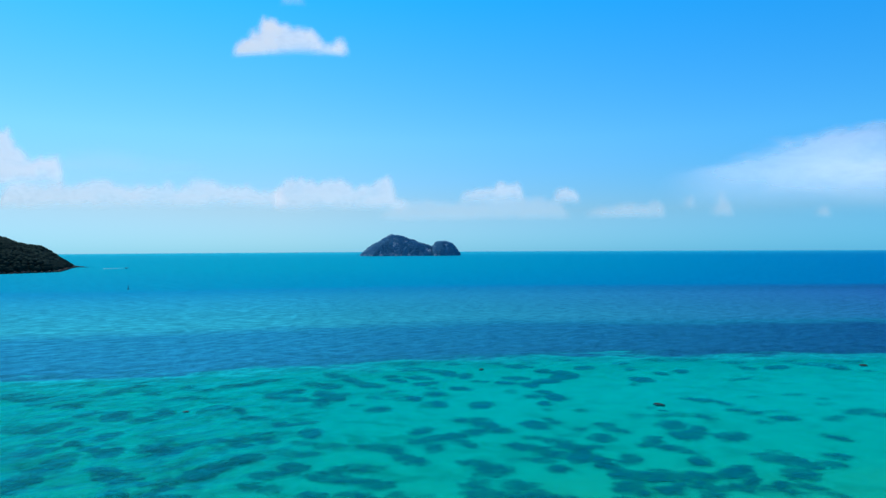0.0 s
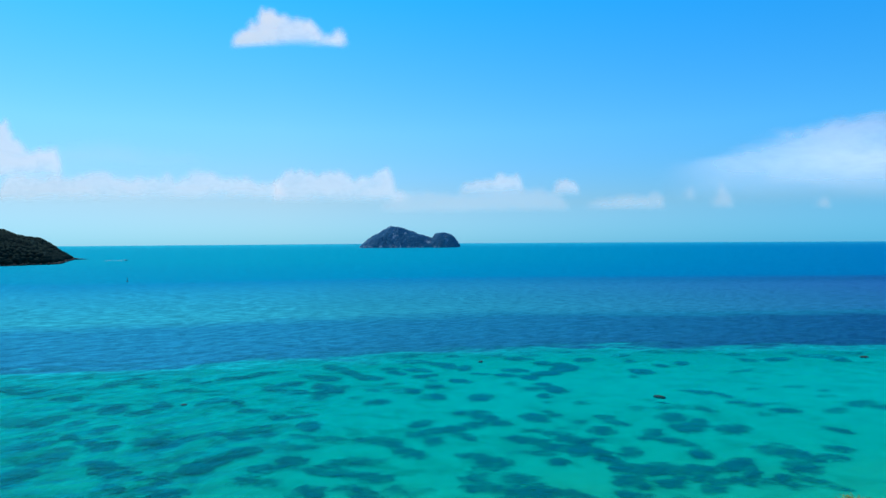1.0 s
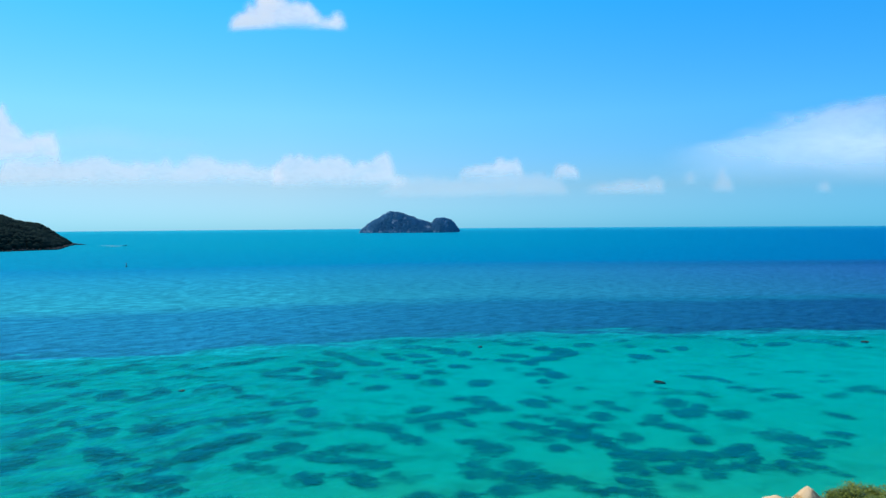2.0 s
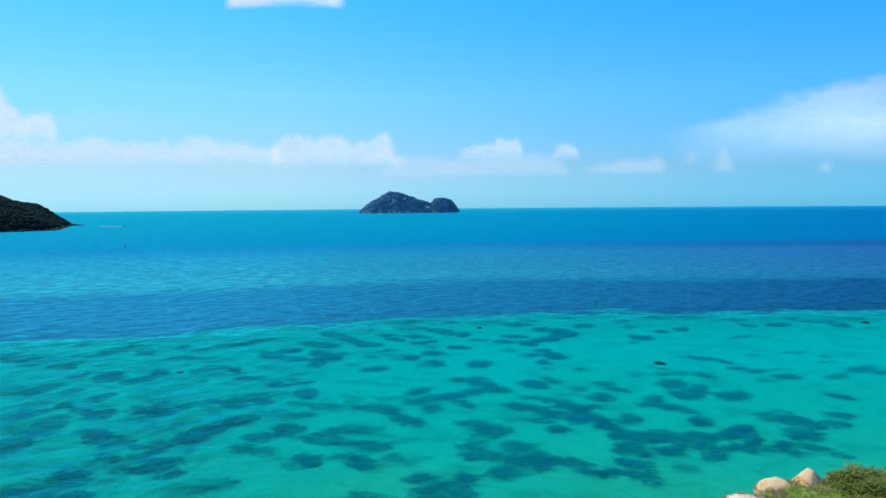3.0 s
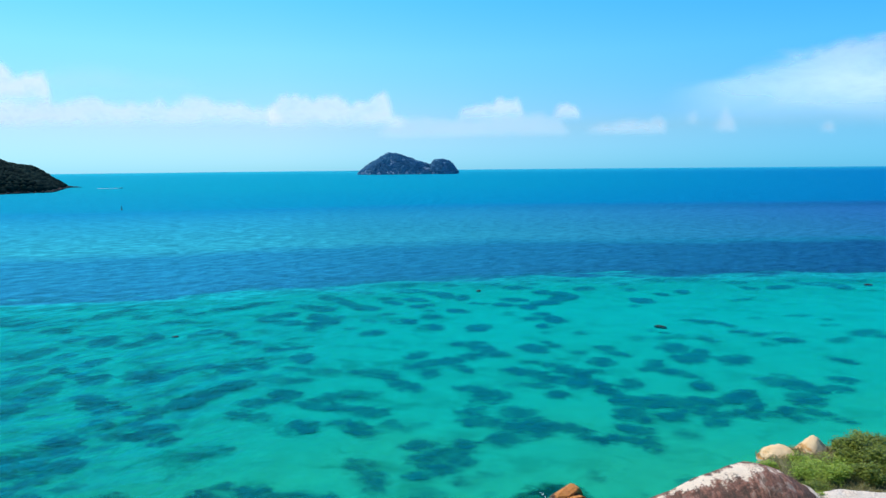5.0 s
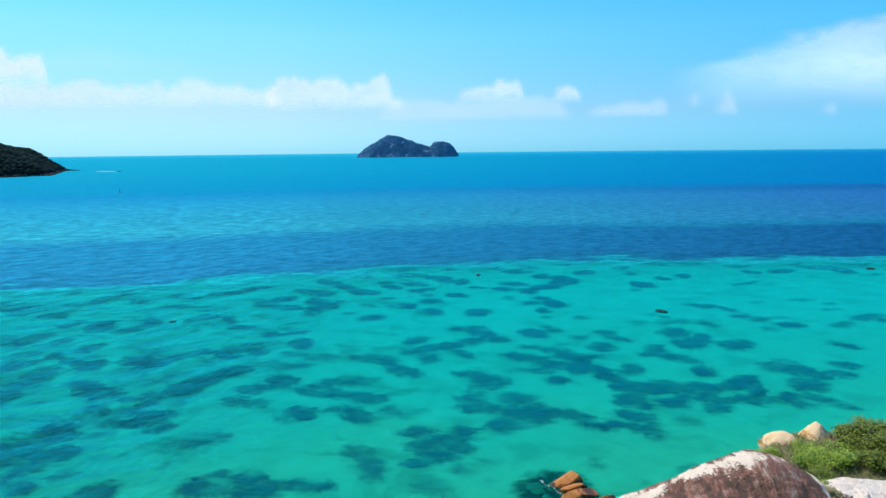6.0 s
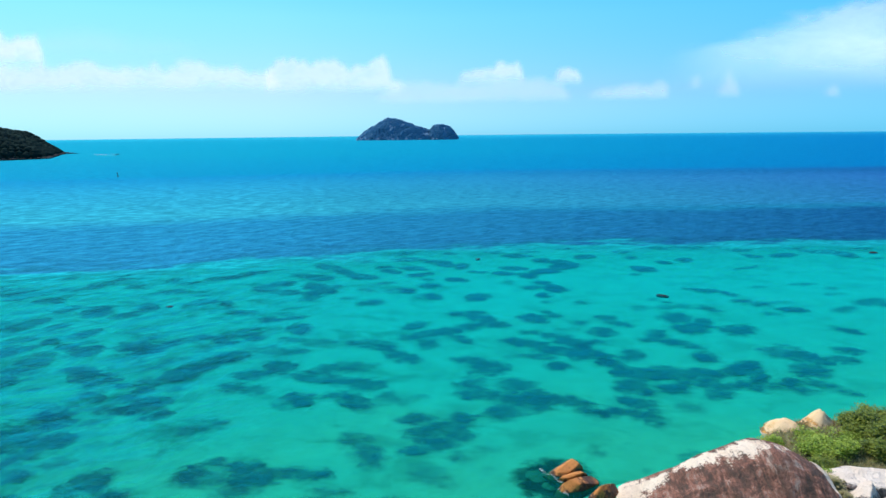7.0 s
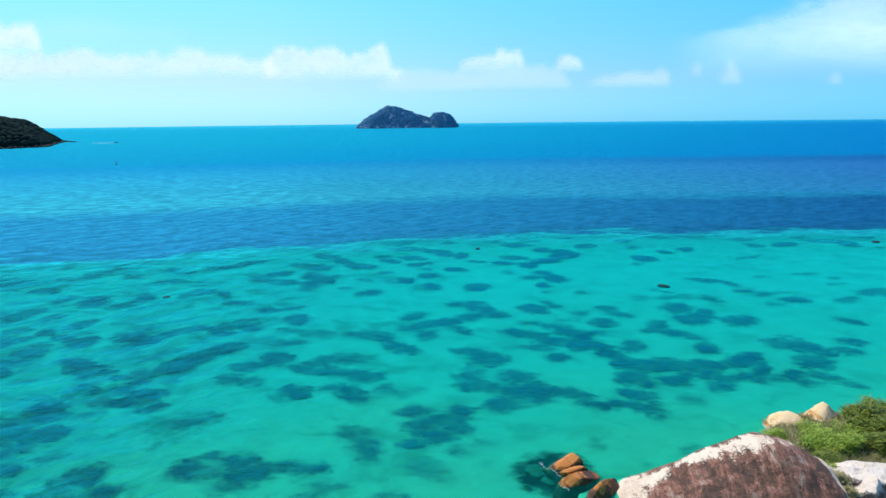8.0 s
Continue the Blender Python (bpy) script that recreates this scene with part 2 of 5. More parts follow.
def make_granite(name, pale, warm, stain, cover, streak, wet=0.0, flank=(0.0, 0.0, 1.0), grime=0.45, light=(0.40, 0.27, 0.19), relief=0.9):
    """Weathered granite: pale where rain washes it, with a dark streaked film of lichen on the side that flank names."""
    g = Graph(name)
    p = g.coords("Object")
    gen = g.coords("Generated")
    gx, gy, gz = g.axes(gen)
    big = g.noise(p, 0.5, 5.0, 0.6, 0.3)
    fine = g.noise(p, 6.0, 5.0, 0.65)
    speck = g.noise(p, 28.0, 2.0, 0.7)
    run = g.noise(g.mapped(p, (1.0, 0.16, 0.14)), streak, 5.0, 0.7, 0.15)
    color = g.mix(g.span(big, 0.42, 0.66), pale, warm)
    color = g.mix(g.calc("MULTIPLY", g.span(fine, 0.5, 0.75), grime), color, (0.30, 0.24, 0.18))
    side = g.calc("ADD", g.calc("MAXIMUM", g.calc("SUBTRACT", 0.39, gx), 0.0), g.calc("MULTIPLY", g.calc("MAXIMUM", g.calc("SUBTRACT", gx, 0.88), 0.0), 2.6 if flank[0] > 0 else 0.0))
    where_ = g.calc("ADD", g.calc("MULTIPLY", side, flank[0]),
                    g.calc("ADD", g.calc("MULTIPLY", g.calc("SUBTRACT", gy, g.calc("MULTIPLY", g.calc("MAXIMUM", g.calc("SUBTRACT", gy, 0.62), 0.0), 2.0)), flank[1]), g.calc("MULTIPLY", gz, flank[2])))
    if flank[0] > 0:
        # the film reaches up to the crest on the eastern shoulder
        where_ = g.calc("SUBTRACT", where_, g.calc("MULTIPLY", g.span(gx, 0.68, 0.80), 0.22))
    film = g.calc("ADD", g.calc("ADD", g.calc("SUBTRACT", cover, where_), g.calc("MULTIPLY", g.calc("SUBTRACT", run, 0.5), 0.75)),
                  g.calc("MULTIPLY", g.calc("SUBTRACT", g.calc("ADD", g.calc("MULTIPLY", big, 0.6), g.calc("MULTIPLY", fine, 0.4)), 0.5), 1.4))
    film = g.span(film, -0.02, 0.14)
    broad = g.noise(p, 0.45, 3.0, 0.6, 0.4)
    trickle = g.noise(g.mapped(p, (1, 0.15, 0.15)), 2.3, 6.0, 0.72, 0.45)
    blotch = g.noise(p, 0.8, 7.0, 0.72, 0.7)
    tone_ = g.calc("ADD", g.calc("MULTIPLY", trickle, 0.45), g.calc("MULTIPLY", blotch, 0.55))
    dark = g.ramp(g.span(tone_, 0.39, 0.63), [(0.0, tuple(0.16 * c for c in stain)), (0.35, tuple(0.6 * c for c in stain)), (0.58, tuple(1.25 * c for c in stain)), (0.8, tuple(0.5 * (a + b) for a, b in zip(stain, light))), (1.0, light)])
    dark = g.mix(g.calc("MULTIPLY", g.span(broad, 0.48, 0.62), 0.6), dark, tuple(0.4 * c for c in stain))
    spot = g.span(g.noise(g.mapped(p, (1, 0.4, 0.4)), 2.4, 6.0, 0.75, 0.5), 0.53, 0.62)
    dark = g.mix(g.calc("MULTIPLY", spot, 0.75), dark, tuple(0.2 * c for c in stain))
    color = g.mix(g.calc("MULTIPLY", film, 0.93), color, dark)
    color = g.mix(g.calc("MULTIPLY", g.span(speck, 0.58, 0.72), 0.35), color, (0.07, 0.06, 0.055))
    rough = g.span(fine, 0.3, 0.7, 0.85 - 0.45 * wet, 0.95 - 0.4 * wet)
    high = g.calc("ADD", g.calc("MULTIPLY", fine, 0.5), g.calc("ADD", g.calc("MULTIPLY", run, 0.5), g.calc("MULTIPLY", speck, 0.12)))
    high = g.calc("ADD", high, g.calc("MULTIPLY", g.noise(g.mapped(p, (1.0, 0.5, 0.5)), 1.5, 5.0, 0.65, 0.3), 1.1))
    return g.surface(g.principled(color, rough, g.bump(high, relief, 0.45), 0.3 + 0.3 * wet))


def make_leaf(name, a, b, c):
    g = Graph(name)
    rnd = g.tree.nodes.new("ShaderNodeNewGeometry").outputs["Random Per Island"]
    p = g.coords("Object")
    tone = g.ramp(rnd, [(0.0, a), (0.55, b), (1.0, c)])
    tone = g.mix(g.calc("MULTIPLY", g.span(g.noise(p, 0.9, 2.0), 0.4, 0.65), 0.5), tone, c)
    leaf = g.principled(tone, 0.55, None, 0.3)
    glow = g.node("ShaderNodeBsdfTranslucent", {"Color": tone})
    return g.surface(g.blend(0.3, leaf, glow))


def make_bank():
    """Grassy soil that gives way to beach sand at the waterline."""
    g = Graph("sandy_soil")
    p = g.coords("Object")
    x, y, z = g.axes(p)
    grain = g.noise(p, 5.0, 5.0, 0.65)
    soil = g.mix(g.span(g.noise(p, 0.6, 4.0), 0.35, 0.65), (0.10, 0.11, 0.04), (0.17, 0.14, 0.07))
    sand = g.mix(grain, (0.30, 0.28, 0.20), (0.46, 0.42, 0.31))
    tone = g.mix(g.span(g.calc("ADD", z, g.calc("MULTIPLY", grain, 0.3)), 0.2, 0.55), sand, soil)
    return g.surface(g.principled(tone, 0.95, g.bump(grain, 0.6, 0.06), 0.2))


def make_woods(name, a, b, c, scale):
    """Far woodland seen from hundreds of metres off."""
    g = Graph(name)
    rnd = g.tree.nodes.new("ShaderNodeNewGeometry").outputs["Random Per Island"]
    p = g.coords("Object")
    tone = g.ramp(rnd, [(0.0, a), (0.6, b), (1.0, c)])
    tone = g.mix(g.span(g.noise(p, scale, 4.0, 0.65), 0.35, 0.7), tone, a)
    fuzz = g.noise(p, scale * 9, 3.0, 0.7)
    return g.surface(g.principled(tone, 0.95, g.bump(fuzz, 0.35, 1.0), 0.03))


def make_earth(name, a, b, scale, rough=0.95):
    g = Graph(name)
    p = g.coords("Object")
    coarse = g.noise(p, scale, 5.0, 0.65, 0.3)
    fine = g.noise(p, scale * 8, 4.0, 0.65)
    tone = g.mix(g.span(coarse, 0.35, 0.65), a, b)
    tone = g.mix(g.calc("MULTIPLY", g.span(fine, 0.45, 0.7), 0.5), tone, tuple(0.5 * q for q in a))
    return g.surface(g.principled(tone, rough, g.bump(fine, 0.7, 0.3 / scale * 0.1), 0.2))


GLOW = 0.51  # emission that stands in for sunlight scattered in the far clouds


def make_cloud(name, solid, soft, base, fray=24.0):
    """Water-droplet cloud: rounded heaps above, thinning out below over base metres."""
    g = Graph(name)
    deep, up, _ = g.axes(g.coords("UV"))
    pos = g.tree.nodes.new("ShaderNodeNewGeometry").outputs["Position"]
    billow = g.noise(pos, 0.013, 2.0, 0.45)
    loose = g.noise(g.mapped(pos, (0.6, 1.0, 1.0)), 0.007, 3.0, 0.55, 0.3)
    d = g.calc("ADD", deep, g.calc("MULTIPLY", g.calc("SUBTRACT", billow, 0.5), fray))
    under = g.calc("ADD", up, g.calc("MULTIPLY", g.calc("SUBTRACT", loose, 0.5), 0.6 * base))
    alpha = g.calc("MULTIPLY", g.calc("MULTIPLY", g.span(d, -14.0, 1.15 * soft), g.span(under, 0.0, base)), g.span(up, 0.0, 0.5 * base))
    alpha = g.calc("MULTIPLY", g.calc("MULTIPLY", alpha, g.span(loose, 0.25, 0.6, 0.74, 1.0)), g.calc("MULTIPLY", g.span(deep, -34.0, -12.0), solid))
    lit = g.node("ShaderNodeBsdfDiffuse", {"Color": (0.7, 0.66, 0.64)})
    thru = g.node("ShaderNodeBsdfTranslucent", {"Color": (0.7, 0.68, 0.66)})
    # emitted tone, its sunlit top and cooler base painted in
    tone = g.mix(g.span(up, 30.0, 140.0), (0.84, 0.90, 1.0), (1.0, 0.95, 0.98))
    body = g.node("ShaderNodeAddShader", {0: g.blend(0.5, lit, thru), 1: g.node("ShaderNodeEmission", {"Color": tone, "Strength": GLOW})})
    return g.surface(g.blend(alpha, g.node("ShaderNodeBsdfTransparent"), body))


def make_veil(name):
    """A slanting sheet of thin high cloud, firmer along its upper edge."""
    g = Graph(name)
    gx, gy, gz = g.axes(g.coords("Generated"))
    p = g.coords("Object")
    wisp = g.noise(g.mapped(p, (0.35, 1.0, 1.0)), 0.0045, 5.0, 0.55, 0.4)
    edge = g.calc("ADD", g.calc("ADD", 0.34, g.calc("MULTIPLY", gx, 0.93)), g.calc("MULTIPLY", g.calc("SUBTRACT", wisp, 0.5), 0.30))
    above = g.calc("SUBTRACT", g.calc("MINIMUM", edge, 0.93), gz)
    body_ = g.calc("MULTIPLY", g.span(above, 0.0, 0.13), g.span(gz, 0.0, 0.36))
    alpha = g.calc("MULTIPLY", g.calc("MULTIPLY", body_, g.span(gx, 0.0, 0.14)), g.calc("MULTIPLY", g.span(wisp, 0.2, 0.75, 0.30, 0.50), g.span(gx, 0.05, 0.42, 0.62, 1.15)))
    # added emission in place of sunlight through the sheet
    glow = g.node("ShaderNodeEmission", {"Color": (0.90, 0.87, 1.0), "Strength": GLOW})
    thru = g.node("ShaderNodeBsdfTranslucent", {"Color": (0.95, 0.95, 0.95)})
    lit = g.node("ShaderNodeBsdfDiffuse", {"Color": (0.93, 0.93, 0.93)})
    body = g.node("ShaderNodeAddShader", {0: g.blend(0.5, lit, thru), 1: glow})
    return g.surface(g.blend(alpha, g.node("ShaderNodeBsdfTransparent"), body))


def make_plain(name, color, rough, grain=8.0):
    g = Graph(name)
    p = g.coords("Object")
    k = g.noise(p, grain, 4.0, 0.6)
    tone = g.mix(g.span(k, 0.3, 0.7), color, tuple(0.7 * q for q in color))
    return g.surface(g.principled(tone, rough, g.bump(k, 0.2, 0.02), 0.4))


M_WATER = make_water()
M_SEABED = make_seabed()
M_GRASS_BED = make_seagrass("seagrass", (0.036, 0.082, 0.132), (0.072, 0.138, 0.202), 1.22, 0.46)
M_WEED = make_seagrass("rock_weed", (0.004, 0.01, 0.014), (0.012, 0.022, 0.026), 1.0, 0.9)
M_CROWN = make_granite("streaked_granite", (0.96, 0.77, 0.57), (0.82, 0.61, 0.43), (0.26, 0.088, 0.052), 1.71, 2.0, 0.0, (3.3, 1.5, 0.95), 0.30, (0.52, 0.36, 0.27))
M_WHITE = make_granite("bleached_granite", (0.97, 0.80, 0.63), (0.90, 0.71, 0.53), (0.22, 0.15, 0.125), 0.92, 0.9, 0.0, (0.0, 0.5, 0.9), 0.18, (0.60, 0.47, 0.40))
M_GREY = make_granite("stained_granite", (0.88, 0.74, 0.61), (0.76, 0.61, 0.49), (0.26, 0.17, 0.135), 0.96, 1.3, 0.0, (0.0, 0.4, 0.6), 0.4, (0.42, 0.33, 0.27))
M_PINK = make_granite("pink_granite", (0.78, 0.60, 0.50), (0.66, 0.47, 0.38), (0.28, 0.16, 0.12), 0.95, 1.3, 0.0, (0.0, 0.5, 0.9), 0.3, (0.58, 0.40, 0.31))
M_CREAM = make_granite("cream_granite", (0.76, 0.54, 0.30), (0.66, 0.41, 0.16), (0.52, 0.23, 0.05), 0.86, 1.5, 0.0, (0.0, 0.0, 1.0), 0.12, (0.62, 0.36, 0.12), 0.15)
# dark film low and to the west: wet stone plus painted shade
M_RUST = make_granite("rust_granite", (0.60, 0.22, 0.035), (0.42, 0.115, 0.012), (0.07, 0.020, 0.006), 0.90, 1.6, 0.55, (-0.5, 0.0, 1.0), 0.0, (0.46, 0.14, 0.018), 0.6)
M_DARK = make_earth("dark_red_stone", (0.010, 0.010, 0.013), (0.022, 0.018, 0.020), 2.5, 0.7)
M_SUNK = make_earth("weedy_stone", (0.085, 0.09, 0.07), (0.15, 0.145, 0.105), 0.8)
M_LEAF = make_leaf("shrub_leaves", (0.035, 0.075, 0.010), (0.15, 0.21, 0.022), (0.31, 0.34, 0.045))
M_FRESH = make_leaf("fresh_leaves", (0.12, 0.22, 0.020), (0.27, 0.39, 0.035), (0.42, 0.50, 0.08))
M_STRAW = make_leaf("dry_grass_blades", (0.34, 0.27, 0.13), (0.50, 0.41, 0.21), (0.30, 0.31, 0.10))
M_TWIG = make_earth("twig_bark", (0.12, 0.085, 0.055), (0.2, 0.15, 0.1), 3.0)
M_SOIL = make_bank()
M_WOODS = make_woods("headland_woods", (0.006, 0.018, 0.016), (0.010, 0.026, 0.021), (0.016, 0.034, 0.025), 0.03)
# aerial haze is painted into the island's wood and stone as blue
M_ISLE = make_woods("hazed_island_woods", (0.075, 0.20, 0.33), (0.10, 0.245, 0.385), (0.125, 0.285, 0.41), 0.012)
M_CLIFF = make_earth("hazed_cliff_stone", (0.26, 0.40, 0.52), (0.17, 0.29, 0.42), 0.05)
M_SHORE = make_earth("shore_stone", (0.022, 0.024, 0.025), (0.045, 0.042, 0.04), 0.15)
M_CUMULUS = make_cloud("cumulus_cloud", 0.64, 42.0, 120.0, 36.0)
M_LONE = make_cloud("lone_cumulus_cloud", 0.98, 60.0, 85.0, 44.0)
M_HEAP = make_cloud("heaped_cumulus_cloud", 0.72, 50.0, 240.0, 40.0)
M_BANK = make_cloud("pale_cumulus_cloud", 0.58, 55.0, 140.0, 40.0)
M_VEIL = make_cloud("thin_cloud", 0.30, 60.0, 80.0, 40.0)
M_PUFF = make_cloud("faint_cloud", 0.30, 60.0, 80.0, 36.0)
M_PALE = make_cloud("pale_small_cloud", 0.36, 50.0, 80.0, 36.0)
M_HAZE = make_cloud("haze_cloud", 0.16, 170.0, 220.0, 90.0)
M_SLANT = make_veil("high_cloud")
M_FOAM = make_plain("sea_foam", (0.8, 0.83, 0.84), 0.8, 3.0)
M_HULL = make_plain("dark_painted_wood", (0.05, 0.05, 0.06), 0.5)
M_CANVAS = make_plain("faded_canvas", (0.35, 0.37, 0.38), 0.8)
M_BUOY = make_plain("green_marker_paint", (0.03, 0.09, 0.07), 0.5)


# ---- mesh helpers ----
def mesh_from(name, verts, faces, material, smooth=True):
    me = bpy.data.meshes.new(name)
    me.from_pydata(verts, [], faces)
    me.materials.append(material)
    if smooth:
        me.polygons.foreach_set("use_smooth", [True] * len(me.polygons))
    me.update()
    return me


def part(name, bm, material, parent, label="", smooth=True):
    me = bpy.data.meshes.new(name)
    for f in bm.faces:
        f.smooth = smooth
    bm.to_mesh(me)
    bm.free()
    me.materials.append(material)
    ob = new(name, me)
    ob.parent = parent
    return tagged(ob, label)


def fbm(p, scale, octaves=4):
    return noise.fractal(Vector(p) * scale, 0.9, 2.0, octaves)


def sheet(name, material, radii, segs, height, label, category):
    """A round sheet in rings that reaches the horizon."""
    verts, faces = [(0, 0, height(0, 0))], []
    for r in radii:
        for k in range(segs):
            a = 2 * math.pi * k / segs
            x, y = r * math.sin(a), r * math.cos(a)
            verts.append((x, y, height(x, y)))
    for k in range(segs):
        faces.append((0, 1 + (k + 1) % segs, 1 + k))
    for i in range(len(radii) - 1):
        a, b = 1 + i * segs, 1 + (i + 1) * segs
        for k in range(segs):
            j = (k + 1) % segs
            faces.append((a + k, a + j, b + j, b + k))
    ob = new(name, mesh_from(name, verts, faces, material))
    return tagged(ob, label, category, kind="structure")


# ---- sea and seabed ----
RINGS = [6 * 1.13 ** k for k in range(55) if 6 * 1.13 ** k < 4500] + [4900]


def bed_height(x, y):
    out = math.hypot(x, y)
    return -0.95 - 0.7 * min(1, max(0, (out - 130) / 90)) + 0.03 * noise.noise(Vector((x * 0.12, y * 0.12, 3)))


sheet("seabed", M_SEABED, RINGS, 160, bed_height, "pale sand seabed with dark seagrass meadows", "seabed")
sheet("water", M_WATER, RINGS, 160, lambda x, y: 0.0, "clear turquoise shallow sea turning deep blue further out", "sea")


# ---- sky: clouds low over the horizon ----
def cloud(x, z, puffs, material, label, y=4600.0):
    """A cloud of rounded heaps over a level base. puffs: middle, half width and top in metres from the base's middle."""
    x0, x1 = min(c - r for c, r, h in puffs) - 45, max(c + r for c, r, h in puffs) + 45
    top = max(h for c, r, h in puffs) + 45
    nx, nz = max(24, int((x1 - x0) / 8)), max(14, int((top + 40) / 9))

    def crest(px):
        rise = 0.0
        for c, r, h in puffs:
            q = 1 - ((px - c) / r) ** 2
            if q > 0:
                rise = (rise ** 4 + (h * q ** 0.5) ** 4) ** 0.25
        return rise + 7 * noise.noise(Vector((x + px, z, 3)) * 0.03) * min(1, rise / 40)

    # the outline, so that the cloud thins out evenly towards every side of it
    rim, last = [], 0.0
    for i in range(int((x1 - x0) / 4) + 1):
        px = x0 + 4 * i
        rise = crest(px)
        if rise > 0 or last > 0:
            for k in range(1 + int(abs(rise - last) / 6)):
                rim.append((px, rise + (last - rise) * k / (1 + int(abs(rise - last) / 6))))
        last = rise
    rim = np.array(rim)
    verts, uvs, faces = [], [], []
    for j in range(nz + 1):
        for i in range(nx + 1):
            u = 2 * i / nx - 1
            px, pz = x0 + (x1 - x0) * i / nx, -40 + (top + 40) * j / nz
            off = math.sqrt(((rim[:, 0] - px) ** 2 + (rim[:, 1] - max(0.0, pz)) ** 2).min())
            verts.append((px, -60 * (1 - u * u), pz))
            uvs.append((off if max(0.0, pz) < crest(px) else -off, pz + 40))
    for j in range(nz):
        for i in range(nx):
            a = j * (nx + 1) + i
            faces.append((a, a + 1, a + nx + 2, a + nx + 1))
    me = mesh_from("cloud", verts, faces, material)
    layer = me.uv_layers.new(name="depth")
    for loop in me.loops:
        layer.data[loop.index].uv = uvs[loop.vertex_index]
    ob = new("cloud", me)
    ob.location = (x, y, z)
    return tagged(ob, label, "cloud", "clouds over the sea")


def high_veil(x, z, wide, high, label, y=4600.0):
    """A broad thin sheet of cloud that bulges towards the sea."""
    nx, nz = 26, 12
    verts = [((2 * i / nx - 1) * wide / 2, -(1 - (2 * i / nx - 1) ** 2) * (1 - (2 * j / nz - 1) ** 2) * 0.12 * wide, high * j / nz) for j in range(nz + 1) for i in range(nx + 1)]
    faces = [(j * (nx + 1) + i, j * (nx + 1) + i + 1, (j + 1) * (nx + 1) + i + 1, (j + 1) * (nx + 1) + i) for j in range(nz) for i in range(nx)]
    ob = new("cloud", mesh_from("cloud", verts, faces, M_SLANT))
    ob.location = (x, y, z)
    return tagged(ob, label, "cloud", "clouds over the sea")


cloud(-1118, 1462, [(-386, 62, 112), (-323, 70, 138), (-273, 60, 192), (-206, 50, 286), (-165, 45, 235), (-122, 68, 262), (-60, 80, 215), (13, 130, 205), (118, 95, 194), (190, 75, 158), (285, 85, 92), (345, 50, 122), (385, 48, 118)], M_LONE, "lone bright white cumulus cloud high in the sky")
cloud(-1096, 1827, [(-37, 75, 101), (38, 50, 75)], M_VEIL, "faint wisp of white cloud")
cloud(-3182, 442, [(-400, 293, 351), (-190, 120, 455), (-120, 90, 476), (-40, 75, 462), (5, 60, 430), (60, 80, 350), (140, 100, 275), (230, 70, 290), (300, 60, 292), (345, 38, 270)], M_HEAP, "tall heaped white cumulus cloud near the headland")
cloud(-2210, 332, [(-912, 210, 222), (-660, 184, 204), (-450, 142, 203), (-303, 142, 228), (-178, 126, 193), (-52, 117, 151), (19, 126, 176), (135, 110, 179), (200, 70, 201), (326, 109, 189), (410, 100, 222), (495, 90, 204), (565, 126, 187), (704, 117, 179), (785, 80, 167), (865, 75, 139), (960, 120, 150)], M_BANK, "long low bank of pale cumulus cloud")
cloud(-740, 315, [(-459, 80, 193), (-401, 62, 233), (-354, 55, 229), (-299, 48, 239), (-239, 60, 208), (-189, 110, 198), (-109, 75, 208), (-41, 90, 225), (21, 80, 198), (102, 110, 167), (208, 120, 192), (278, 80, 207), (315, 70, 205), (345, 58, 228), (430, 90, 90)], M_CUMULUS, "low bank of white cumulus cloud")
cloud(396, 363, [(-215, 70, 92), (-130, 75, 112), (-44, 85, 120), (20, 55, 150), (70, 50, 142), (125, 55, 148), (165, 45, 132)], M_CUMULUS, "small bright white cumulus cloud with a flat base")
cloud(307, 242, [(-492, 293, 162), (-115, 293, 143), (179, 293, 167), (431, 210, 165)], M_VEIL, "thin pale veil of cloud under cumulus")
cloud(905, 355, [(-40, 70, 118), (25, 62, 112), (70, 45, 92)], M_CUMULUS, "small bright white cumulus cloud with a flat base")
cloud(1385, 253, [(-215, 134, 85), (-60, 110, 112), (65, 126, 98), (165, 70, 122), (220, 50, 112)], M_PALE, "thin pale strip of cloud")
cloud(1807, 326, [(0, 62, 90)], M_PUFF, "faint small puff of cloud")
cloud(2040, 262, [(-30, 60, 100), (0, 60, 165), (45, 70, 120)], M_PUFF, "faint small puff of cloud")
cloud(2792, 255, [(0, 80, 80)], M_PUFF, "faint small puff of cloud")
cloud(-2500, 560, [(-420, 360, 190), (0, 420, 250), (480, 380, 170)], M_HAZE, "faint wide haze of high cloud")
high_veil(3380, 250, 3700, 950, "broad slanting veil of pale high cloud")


# ---- far land ----
def blob():
    """Points and faces of the form that tree crowns and far stones are bent from."""
    bm = bmesh.new()
    bmesh.ops.create_icosphere(bm, subdivisions=1, radius=1)
    pts = [v.co.copy() for v in bm.verts]
    fcs = [[v.index for v in f.verts] for f in bm.faces]
    bm.free()
    return pts, fcs


BLOB_P, BLOB_F = blob()
SHELLS = []
for s in range(8):
    SHELLS.append([p * (1 + 0.42 * noise.noise(p * 1.7 + Vector((s * 7.3, 0, 0)))) for p in BLOB_P])


